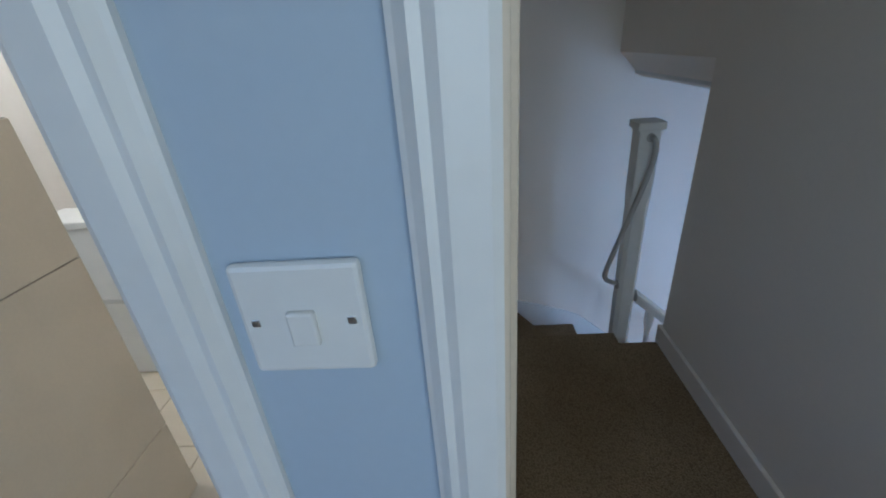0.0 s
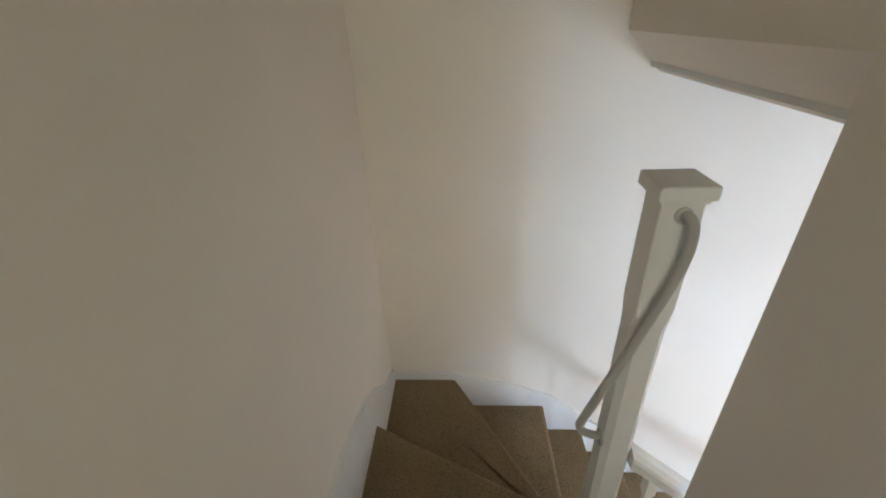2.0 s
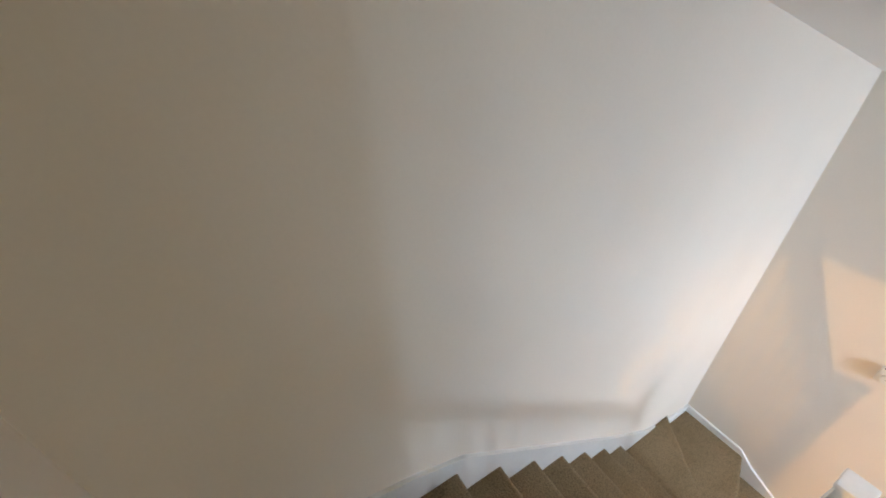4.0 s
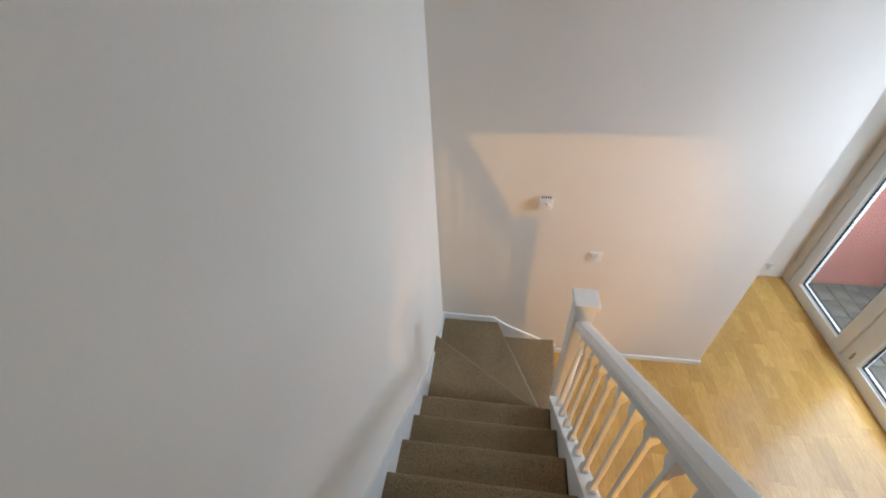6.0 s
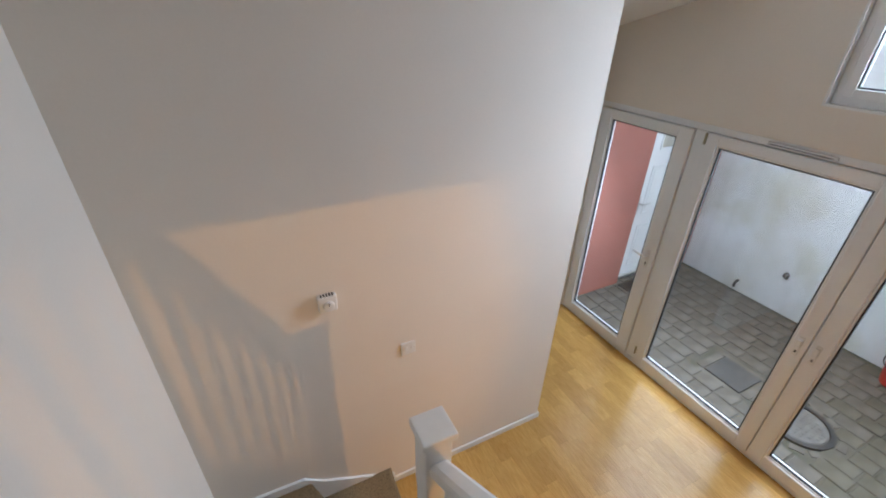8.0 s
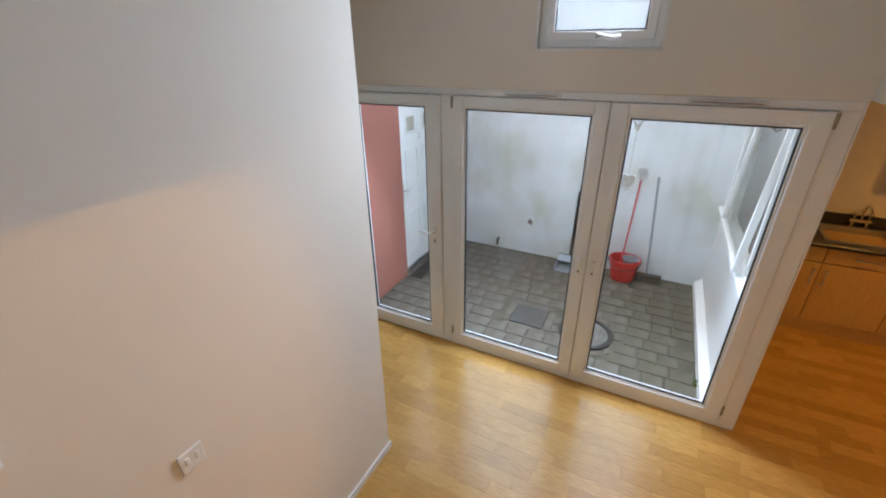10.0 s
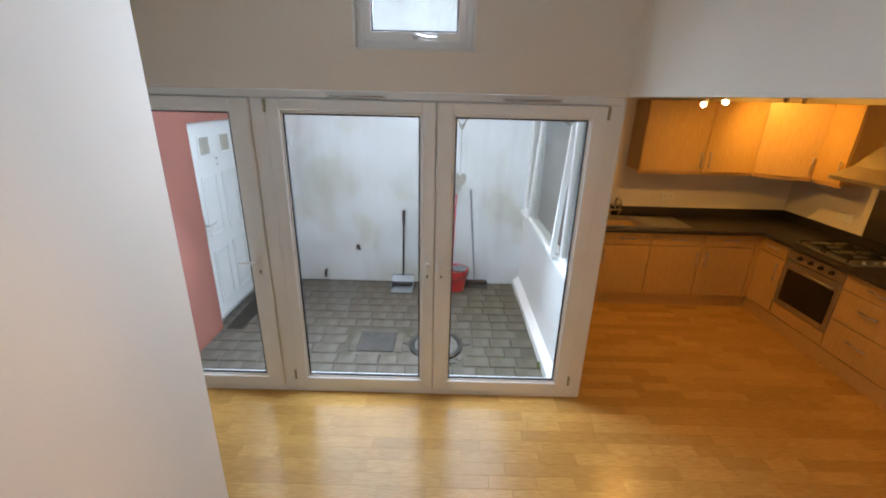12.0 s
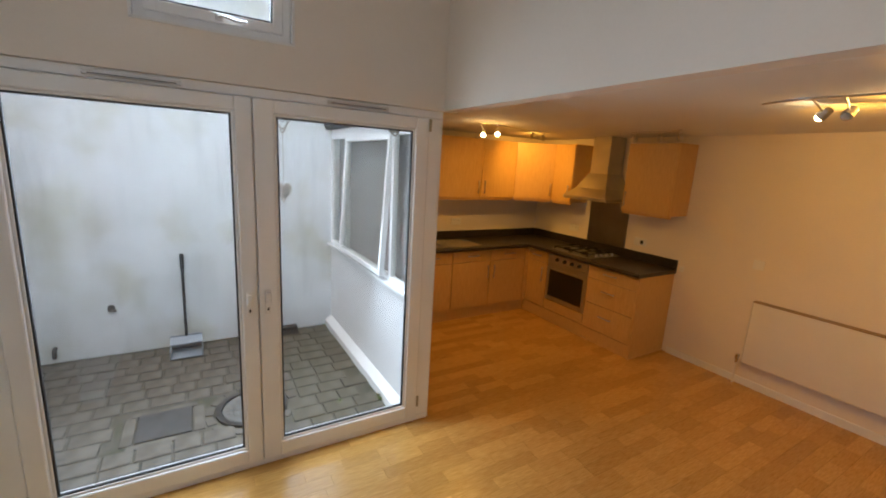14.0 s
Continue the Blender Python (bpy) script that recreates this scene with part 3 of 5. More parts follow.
# high window over the doors
win = thing("window_1", (PX + 0.06, -0.81, 2.42), "small high white uPVC window with a top-hung sash", "window", kind="structure")
bm = bmesh.new()
for a, b, c, e in ((WY0, WY0 + 0.012, WZ0, WZ1), (WY1 - 0.012, WY1, WZ0, WZ1), (WY0, WY1, WZ0, WZ0 + 0.012), (WY0, WY1, WZ1 - 0.012, WZ1)):
    box(bm, PX - 0.014, a, c, PX + 0.06, b, e)
part("reveal_lining", bm, GLOSS, win)
part("outer_frame", bar_frame(bmesh.new(), WY0 + 0.012, WY1 - 0.012, WZ0 + 0.012, WZ1 - 0.012, 0.045, PX + 0.03, PX + 0.10), UPVC, win)
part("sash", bar_frame(bmesh.new(), WY0 + 0.05, WY1 - 0.05, WZ0 + 0.05, WZ1 - 0.05, 0.05, PX + 0.018, PX + 0.08), UPVC, win)
bm = bar_frame(bmesh.new(), WY0 + 0.1, WY1 - 0.1, WZ0 + 0.1, WZ1 - 0.1, 0.008, PX + 0.026, PX + 0.05, bevel=0.001)
part("seal", bm, RUBBER, win)
p = part("pane", one_box(PX + 0.045, WY0 + 0.1, WZ0 + 0.1, PX + 0.05, WY1 - 0.1, WZ1 - 0.1), GLASS, win)
p.visible_shadow = False
h = part("window_handle", one_box(PX + 0.006, -0.825, WZ0 + 0.062, PX + 0.018, -0.795, WZ0 + 0.09, 0.003), CHROME, win, "metal window fastener")
part("lever", tube(bmesh.new(), [(PX + 0.006, -0.81, WZ0 + 0.075), (PX - 0.012, -0.83, WZ0 + 0.078), (PX - 0.014, -0.88, WZ0 + 0.068), (PX - 0.012, -0.93, WZ0 + 0.072)], 0.006), CHROME, h, smooth=True)

# ---- courtyard ----
CZ = -0.02
bm = one_box(PX + 0.08, -1.95, -0.3, EX + 0.05, 1.2, CZ - 0.012)
GROUND = struct("ground_courtyard", bm, EARTH, "sandy joints under grey block paving, mossy by the wall", "ground")
bm = one_box(EX, -1.93, -0.3, EX + 0.15, 1.35, 4.1)
struct("wall_courtyard_back", bm, RENDERED, "white rendered courtyard wall with grey water stains", "wall")
DXA, DXB, DZ = 4.26, 5.11, 1.89
bm = bmesh.new()
for x0, x1, z0, z1 in ((PX + 0.19, DXA, -0.3, 3.2), (DXB, EX, -0.3, 3.2), (DXA, DXB, DZ, 3.2)):
    box(bm, x0, 1.13, z0, x1, 1.33, z1)
box(bm, PX + 0.076, 1.1, -0.3, PX + 0.195, 1.33, 3.2)
struct("wall_courtyard_north", bm, TERRACOTTA, "terracotta-painted rendered wall beside the white door", "wall")

PALEGLASS = plain("obscured_glass", (0.50, 0.46, 0.38), 0.15, vary=0.15, scale=9)
# panelled door in the terracotta wall
cd = thing("door_4", ((DXA + DXB) / 2, 1.17, 0.0), "white panelled entrance door with two small square lights, shut", "door", kind="structure")
bm = one_box(DXA + 0.004, 1.165, 0.02, DXB - 0.004, 1.21, DZ - 0.004, 0.003)
part("slab", bm, UPVC, cd)
for cx in (DXA + 0.25, DXB - 0.25):
    part("glass_light", one_box(cx - 0.085, 1.158, 1.60, cx + 0.085, 1.166, 1.76, 0.002), PALEGLASS, cd, "small obscured square light")
    bm = bmesh.new()
    for x0, x1, z0, z1 in ((-0.1, -0.08, 1.585, 1.775), (0.08, 0.1, 1.585, 1.775), (-0.08, 0.08, 1.755, 1.775), (-0.08, 0.08, 1.585, 1.605)):
        box(bm, cx + x0, 1.152, z0, cx + x1, 1.165, z1, 0.004)
    part("light_beading", bm, UPVC, cd)
    for z0, z1 in ((0.18, 0.72), (0.86, 1.42)):
        bm = bmesh.new()
        for x0, x1, a, b in ((-0.13, -0.11, z0, z1), (0.11, 0.13, z0, z1), (-0.11, 0.11, z1 - 0.02, z1), (-0.11, 0.11, z0, z0 + 0.02)):
            box(bm, cx + x0, 1.153, a, cx + x1, 1.165, b, 0.005)
        box(bm, cx - 0.085, 1.157, z0 + 0.045, cx + 0.085, 1.165, z1 - 0.045, 0.006)
        part("raised_panel", bm, UPVC, cd)
h = part("handle_plate", one_box(DXA + 0.035, 1.155, 0.86, DXA + 0.065, 1.165, 1.08, 0.003), CHROME, cd, "chrome door handle")
part("lever", tube(bmesh.new(), [(DXA + 0.05, 1.155, 1.0), (DXA + 0.05, 1.115, 1.0), (DXA + 0.07, 1.11, 1.0), (DXA + 0.17, 1.11, 1.005)], 0.008), CHROME, h, smooth=True)
for z in (1.5, 1.55):
    part("spyhole", lathe(bmesh.new(), ((DXA + DXB) / 2, 1.158, z), [(0.008, 0), (0.008, 0.008)], 10, "Y"), BLACK, cd)
part("cover_bar", one_box(DXA + 0.004, 1.13, 0.03, DXB - 0.004, 1.165, 0.06, 0.004), CHROME, cd)
bm = one_box(DXA - 0.02, 0.93, CZ - 0.004, DXB - 0.1, 1.09, CZ + 0.012, 0.003)
for k in range(16):
    x = DXA + 0.01 + k * 0.045
    box(bm, x, 0.945, CZ + 0.012, x + 0.02, 1.075, CZ + 0.018)
solid("door_mat", bm, BLACK, "dark rubber door mat lying at the white door", "mat")

# kitchen window seen from the courtyard
kw = thing("window_2", (4.45, -1.95, KZ0), "white uPVC kitchen window, middle sash tilted open", "window", kind="structure")


def xz_frame(bm, x0, x1, z0, z1, t, y0, y1, bevel=0.005):
    box(bm, x0, y0, z0, x0 + t, y1, z1, bevel)
    box(bm, x1 - t, y0, z0, x1, y1, z1, bevel)
    box(bm, x0 + t - 0.003, y0 + 0.0005, z1 - t, x1 - t + 0.003, y1 - 0.0005, z1, bevel)
    box(bm, x0 + t - 0.003, y0 + 0.0005, z0, x1 - t + 0.003, y1 - 0.0005, z0 + t, bevel)
    return bm


part("outer_frame", xz_frame(bmesh.new(), KX0, KX1, KZ0, KZ1, 0.035, -1.968, -1.925), UPVC, kw)
for x in (3.83, 4.93):
    part("post", one_box(x - 0.022, -1.966, KZ0 + 0.035, x + 0.022, -1.924, KZ1 - 0.035, 0.004), UPVC, kw)
for x0, x1 in ((KX0 + 0.035, 3.808), (4.952, KX1 - 0.035)):
    p = part("pane", one_box(x0, -1.948, KZ0 + 0.034, x1, -1.943, KZ1 - 0.034), GLASS, kw)
    p.visible_shadow = False
tilt = Matrix.Translation((0, -1.925, KZ1 - 0.03)) @ Matrix.Rotation(radians(3), 4, "X") @ Matrix.Translation((0, 1.925, -KZ1 + 0.03))
bm = xz_frame(bmesh.new(), 3.856, 4.904, KZ0 + 0.03, KZ1 - 0.03, 0.038, -1.948, -1.905)
bmesh.ops.transform(bm, matrix=tilt, verts=bm.verts)
sash = part("open_sash", bm, UPVC, kw, "sash tilted outwards at the bottom")
bm = one_box(3.89, -1.932, KZ0 + 0.064, 4.87, -1.927, KZ1 - 0.064)
bmesh.ops.transform(bm, matrix=tilt, verts=bm.verts)
p = part("pane", bm, GLASS, sash)
p.visible_shadow = False
part("sill", one_box(KX0 - 0.03, -1.935, KZ0 - 0.03, KX1 + 0.02, -1.88, KZ0, 0.005), UPVC, kw)
# vertical blind behind the kitchen window
BLINDM = plain("blind_fabric", (0.33, 0.29, 0.275), 0.9, vary=0.05, scale=4, grain=150)
vb = thing("vertical_blind", (4.45, -2.015, 2.06), "grey-beige fabric vertical blind hanging inside the kitchen window", "blind")
part("head_rail", one_box(KX0 + 0.004, -2.035, 2.03, KX1 - 0.004, -1.995, 2.058, 0.004), GLOSS, vb)
for k in range(21):
    x = KX0 + 0.05 + k * 0.091
    bm = box(bmesh.new(), x - 0.049, -2.0155, KZ0 + 0.006, x + 0.049, -2.014, 2.032, turn=Matrix.Rotation(radians(8), 4, "Z"))
    part("vane", bm, BLINDM, vb)
# white plinth board along the clad wall and a gutter over it
bm = slab(bmesh.new(), [(-1.93, CZ - 0.02), (-1.855, CZ - 0.02), (-1.862, CZ + 0.05), (-1.93, CZ + 0.10)], 0, PX + 0.09, EX - 0.004, 0.004)
struct("trim_plinth", bm, UPVC, "white plastic plinth board at the foot of the clad wall", "trim")
bm = bmesh.new()
prof = [(0.0, 0.0), (0.05, 0.0), (0.075, 0.03), (0.08, 0.07), (0.074, 0.07), (0.068, 0.034), (0.046, 0.008), (0.0, 0.008)]
slab(bm, [(-1.93 + a, 2.12 + b) for a, b in prof], 0, 3.75, EX)
solid("gutter", bm, BLACK, "dark rain gutter fixed along the clad wall", "gutter")

# drain cover, manhole, broken fittings on the wall
bm = one_box(3.93, -0.56, CZ - 0.02, 4.25, -0.24, CZ + 0.004, 0.004)
solid("drain_cover", bm, plain("dark_cast_iron", (0.055, 0.055, 0.055), 0.7, vary=0.2, scale=20, grain=200, relief=0.5, dist=0.003), "square dark cast-iron drain cover set in the paving", "drain cover")
IRON = plain("worn_cast_iron", (0.13, 0.125, 0.115), 0.6, vary=0.2, scale=14, grain=160, relief=0.5, dist=0.003)
mh = thing("manhole", (4.06, -0.95, CZ), "round cast-iron manhole cover with raised studs in the paving", "manhole")
bm = bmesh.new()
n = 48
prof = [(0.205, -0.02), (0.245, -0.02), (0.245, 0.008), (0.205, 0.008)]
rings = [[bm.verts.new((4.06 + r * math.cos(2 * math.pi * i / n), -0.95 + r * math.sin(2 * math.pi * i / n), CZ + h)) for i in range(n)] for r, h in prof]
for a, b in zip(rings, rings[1:] + rings[:1]):
    for i in range(n):
        bm.faces.new((a[i], a[(i + 1) % n], b[(i + 1) % n], b[i]))
part("ring", bm, BLACK, mh)
part("lid", lathe(bmesh.new(), (4.06, -0.95, CZ - 0.02), [(0.2, 0), (0.2, 0.022), (0.19, 0.025)], 48), IRON, mh)
for i in range(-4, 5):
    for j in range(-4, 5):
        if i * i + j * j <= 17:
            x, y = 4.06 + i * 0.04, -0.95 + j * 0.04
            part("stud", one_box(x - 0.011, y - 0.011, CZ + 0.004, x + 0.011, y + 0.011, CZ + 0.009, 0.002, 1), IRON, mh)
DARK = plain("dark_stub", (0.06, 0.055, 0.05), 0.6)
bm = rod(bmesh.new(), (EX + 0.01, 0.035, 0.415), (EX - 0.03, 0.035, 0.405), 0.03, 0.024)
rod(bm, (EX - 0.03, 0.035, 0.405), (EX - 0.055, 0.0, 0.40), 0.013)
solid("wall_vent", bm, DARK, "small broken dark vent stub on the rendered wall", "vent")
bm = tube(bmesh.new(), [(EX + 0.01, 0.44, 0.10), (EX - 0.03, 0.44, 0.10), (EX - 0.05, 0.44, 0.08), (EX - 0.05, 0.44, 0.03)], 0.016)
solid("waste_pipe", bm, DARK, "short dark waste pipe bending out of the rendered wall", "pipe", smooth=True)

# dustpan with long handle, brush, bucket with mop
GREY = plain("grey_plastic", (0.24, 0.27, 0.30), 0.4, vary=0.05)
RED = plain("red_plastic", (0.55, 0.03, 0.035), 0.35, vary=0.05, relief=0.03)
REDMETAL = plain("red_handle", (0.50, 0.08, 0.09), 0.35, vary=0.05)
pan = thing("dustpan", (5.22, -0.52, CZ), "grey long-handled dustpan leaning at the courtyard wall", "dustpan")
bm = bmesh.new()
box(bm, 5.10, -0.65, CZ + 0.004, 5.34, -0.39, CZ + 0.012, 0.003)
box(bm, 5.10, -0.65, CZ + 0.004, 5.34, -0.64, CZ + 0.075, 0.003)
box(bm, 5.10, -0.40, CZ + 0.004, 5.34, -0.39, CZ + 0.075, 0.003)
box(bm, 5.33, -0.65, CZ + 0.004, 5.345, -0.39, CZ + 0.14, 0.004)
part("pan", bm, GREY, pan)
part("hood", box(bmesh.new(), 5.22, -0.65, CZ + 0.10, 5.345, -0.39, CZ + 0.115, 0.004, turn=Matrix.Rotation(radians(-14), 4, "Y")), plain("pale_blue_grey_plastic", (0.36, 0.40, 0.44), 0.4), pan)
part("handle", rod(bmesh.new(), (5.33, -0.52, CZ + 0.08), (5.44, -0.52, 0.86), 0.012), BLACK, pan, "black tube handle")
part("grip", rod(bmesh.new(), (5.425, -0.52, 0.74), (5.446, -0.52, 0.88), 0.016), BLACK, pan)
broom = thing("broom", (5.30, -1.40, CZ), "grey broom with dark bristle head leaning at the wall", "broom")
part("handle", rod(bmesh.new(), (5.33, -1.38, CZ + 0.07), (5.445, -1.29, 1.15), 0.012), GREY, broom)
part("head", one_box(5.29, -1.53, CZ + 0.045, 5.36, -1.26, CZ + 0.085, 0.01), BLACK, broom)
part("bristles", slab(bmesh.new(), [(5.295, CZ + 0.05), (5.355, CZ + 0.05), (5.375, CZ + 0.002), (5.275, CZ + 0.002)], 1, -1.525, -1.265), BLACK, broom)
bk = thing("mop_bucket", (5.27, -1.13, CZ), "red plastic mop bucket with grey wringer on the paving", "bucket")
bm = bmesh.new()
n = 28
rings = [[bm.verts.new((5.27 + r * math.cos(2 * math.pi * i / n), -1.13 + r * 1.12 * math.sin(2 * math.pi * i / n), CZ + h)) for i in range(n)]
         for r, h in ((0.105, 0.0), (0.11, 0.006), (0.14, 0.235), (0.15, 0.24), (0.15, 0.262), (0.14, 0.262), (0.132, 0.24), (0.102, 0.02))]
for a, b in zip(rings, rings[1:]):
    for i in range(n):
        bm.faces.new((a[i], a[(i + 1) % n], b[(i + 1) % n], b[i]))
bm.faces.new(rings[0][::-1])
bm.faces.new(rings[-1])
part("tub", bm, RED, bk)
part("wringer", lathe(bmesh.new(), (5.27, -1.19, CZ + 0.15), [(0.05, 0), (0.06, 0.02), (0.085, 0.115), (0.09, 0.12), (0.078, 0.12), (0.05, 0.03)], 20), GREY, bk, "grey plastic wringer")
part("carry_handle", tube(bmesh.new(), [(5.27, -1.30, CZ + 0.24), (5.18, -1.27, CZ + 0.20), (5.12, -1.13, CZ + 0.17), (5.18, -0.99, CZ + 0.20), (5.27, -0.96, CZ + 0.24)], 0.005), BLACK, bk)
mop = thing("mop", (5.30, -1.10, CZ + 0.1), "red-handled mop standing in the bucket, grey head up", "mop")
part("handle", rod(bmesh.new(), (5.28, -1.09, CZ + 0.03), (5.435, -1.13, 1.16), 0.011), REDMETAL, mop)
bm = bmesh.new()
rod(bm, (5.428, -1.128, 1.10), (5.437, -1.131, 1.20), 0.02, 0.028)
rr = random.Random(5)
for k in range(26):
    a = rr.uniform(0, 6.28)
    d = rr.uniform(0.02, 0.055)
    tube(bm, [(5.432, -1.13, 1.19), (5.425 + d * 0.4 * math.cos(a), -1.13 + d * 0.7 * math.sin(a), 1.225), (5.415 + d * 0.5 * math.cos(a), -1.13 + d * math.sin(a), 1.17 + rr.uniform(-0.05, 0.03))], 0.005, 5, 3)
part("mop_head", bm, plain("mop_cotton", (0.55, 0.53, 0.50), 0.95, vary=0.15, scale=60), mop)


def weed(x, y, z, seed, count, size):
    r = random.Random(seed)
    bm = bmesh.new()
    for k in range(count):
        a, lift = r.uniform(0, 6.28), r.uniform(0.3, 1.2)
        L = size * r.uniform(0.5, 1)
        d = Vector((math.cos(a) * math.cos(lift), math.sin(a) * math.cos(lift), math.sin(lift)))
        s = d.cross(Vector((0, 0, 1))).normalized() * L * 0.22
        b = Vector((x, y, z))
        v = [bm.verts.new(b + d * L * f + s * g) for f, g in ((0, 0), (0.45, 1), (1, 0), (0.45, -1))]
        bm.faces.new(v)
    return bm


LEAFM = plain("weed_leaf", (0.13, 0.20, 0.05), 0.6, vary=0.3, scale=30)
for i, (x, y, s) in enumerate(((3.80, -1.85, 0.07), (3.74, -1.845, 0.05), (3.52, -1.6, 0.03), (5.40, -1.84, 0.035), (3.85, -1.55, 0.03))):
    solid("weed", weed(x, y, CZ - 0.004, i, 16, s), LEAFM, "small green weed growing in a paving joint", "weed", "courtyard weeds")

# heart ornaments on the glass of the door
FRET = plain("weathered_ornament_wood", (0.42, 0.38, 0.32), 0.7, vary=0.15, scale=30)


def heart(w, h, n=28):
    pts = []
    for i in range(n):
        t = 2 * math.pi * i / n
        pts.append((w / 2 * math.sin(t) ** 3, h * (0.40 * math.cos(t) - 0.16 * math.cos(2 * t) - 0.06 * math.cos(3 * t) - 0.03 * math.cos(4 * t))))
    return pts


GX = FX1 + 0.001
orn = thing("fretwork_bracket", (GX, -1.095, 1.995), "small grey fretwork heart bracket at the top of the glass", "ornament")
bm = bmesh.new()
tube(bm, [(GX, -1.045, 2.04), (GX, -1.075, 2.0), (GX, -1.095, 1.955), (GX, -1.115, 2.0), (GX, -1.145, 2.04)], 0.005, 6)
tube(bm, [(GX, -1.095, 1.975), (GX, -1.07, 2.01), (GX, -1.08, 2.03), (GX, -1.095, 2.015), (GX, -1.11, 2.03), (GX, -1.12, 2.01), (GX, -1.095, 1.975)], 0.004, 6)
box(bm, GX - 0.004, -1.148, 2.036, GX + 0.004, -1.042, 2.046)
part("fretwork", bm, FRET, orn)
hh = thing("hanging_heart", (GX, -1.095, 1.65), "pale wooden heart hanging on a string before the glass", "ornament")
part("string", rod(bmesh.new(), (GX, -1.095, 1.955), (GX, -1.095, 1.69), 0.0018, n=6), FRET, hh)
bm = slab(bmesh.new(), [(-1.095 + a, 1.64 + b) for a, b in heart(0.085, 0.13)], 0, GX - 0.008, GX + 0.008)
part("heart", bm, plain("pale_wood", (0.62, 0.58, 0.52), 0.7, vary=0.1, scale=40), hh)
bm = bmesh.new()
box(bm, GX - 0.006, -1.79, 2.012, GX + 0.012, -1.72, 2.03, 0.004)
tube(bm, [(GX, -1.785, 2.02), (GX, -1.765, 1.995), (GX, -1.74, 2.01), (GX, -1.72, 2.025)], 0.006, 6)
solid("corner_ornament", bm, FRET, "small brown ornament on the glazing bead", "ornament")

# ---- kitchen ----
TOPK = 0.90


def bar_handle(p, a, b, out):
    """A slim bar handle standing off by out, from a to b."""
    a, b, o = Vector(a), Vector(b), Vector(out)
    bm = rod(bmesh.new(), a + o, b + o, 0.006, n=10)
    u = (b - a).normalized() * 0.02
    rod(bm, a + u, a + u + o, 0.004, n=8)
    rod(bm, b - u, b - u + o, 0.004, n=8)
    return part("handle", bm, CHROME, p, "brushed metal bar handle", smooth=True)


def base_unit_east(y0, y1, hinge):
    u = thing("base_cabinet", (5.15, (y0 + y1) / 2, 0.0), "maple-veneer base cabinet with drawer front over a door", "cabinet", "base cabinets")
    part("carcass", one_box(4.93, y0 + 0.002, 0.14, EX - 0.01, y1 - 0.002, TOPK - 0.045), CABEDGE, u)
    d = part("drawer_front", one_box(4.908, y0 + 0.003, 0.715, 4.929, y1 - 0.003, TOPK - 0.055, 0.003), CABINET, u)
    bar_handle(d, (4.908, (y0 + y1) / 2 - 0.08, 0.79), (4.908, (y0 + y1) / 2 + 0.08, 0.79), (-0.03, 0, 0))
    d = part("door", one_box(4.908, y0 + 0.003, 0.148, 4.929, y1 - 0.003, 0.708, 0.003), CABINET, u)
    hy = y0 + 0.045 if hinge else y1 - 0.045
    bar_handle(d, (4.908, hy, 0.5), (4.908, hy, 0.66), (-0.03, 0, 0))
    return u


for y0, y1, h in ((-2.66, -2.12, 1), (-3.19, -2.66, 0), (-3.74, -3.19, 1), (-4.29, -3.74, 0)):
    base_unit_east(y0, y1, h)
u = thing("corner_cabinet", (4.73, -4.6, 0.0), "narrow maple-veneer corner base cabinet beside the oven", "cabinet")
part("carcass", one_box(4.56, SY + 0.01, 0.14, 4.925, -4.368, TOPK - 0.045), CABEDGE, u)
d = part("drawer_front", one_box(4.562, -4.367, 0.715, 4.90, -4.346, TOPK - 0.055, 0.003), CABINET, u)
bar_handle(d, (4.65, -4.346, 0.79), (4.80, -4.346, 0.79), (0, 0.03, 0))
d = part("door", one_box(4.562, -4.367, 0.148, 4.90, -4.346, 0.708, 0.003), CABINET, u)
bar_handle(d, (4.61, -4.346, 0.47), (4.61, -4.346, 0.66), (0, 0.03, 0))
u = thing("drawer_cabinet", (3.64, -4.6, 0.0), "maple-veneer drawer cabinet with two deep drawers at the run's end", "cabinet")
part("carcass", one_box(3.345, SY + 0.01, 0.14, 3.935, -4.368, TOPK - 0.045), CABEDGE, u)
part("end_panel", one_box(3.318, SY + 0.004, 0.0, 3.342, -4.345, TOPK - 0.042, 0.002), CABINET, u)
for z0, z1 in ((0.715, TOPK - 0.055), (0.44, 0.708), (0.148, 0.433)):
    d = part("drawer_front", one_box(3.346, -4.367, z0, 3.934, -4.346, z1, 0.003), CABINET, u)
    zc = z0 + (z1 - z0) * 0.62
    bar_handle(d, (3.56, -4.346, zc), (3.72, -4.346, zc), (0, 0.03, 0))

bm = one_box(4.902, -4.366, 0.14, 4.93, -4.292, TOPK - 0.05, 0.002)
solid("corner_post", bm, CABINET, "maple filler post in the corner of the base cabinets", "filler post")

# oven under the hob
ov = thing("built_in_oven", (4.25, -4.6, 0.14), "stainless steel built-in electric oven with black glass door", "oven")
part("body", one_box(3.942, SY + 0.05, 0.27, 4.553, -4.372, TOPK - 0.05), STEEL, ov)
part("control_panel", one_box(3.944, -4.371, 0.745, 4.551, -4.346, TOPK - 0.058, 0.004), STEEL, ov)
for x in (4.06, 4.17, 4.28, 4.40):
    k = part("knob", lathe(bmesh.new(), (x, -4.346, 0.795), [(0.022, 0), (0.021, 0.006), (0.017, 0.008), (0.016, 0.028), (0.013, 0.03)], 18, "Y"), BLACK, ov)
dr = part("oven_door", one_box(3.944, -4.371, 0.275, 4.551, -4.348, 0.738, 0.004), STEEL, ov)
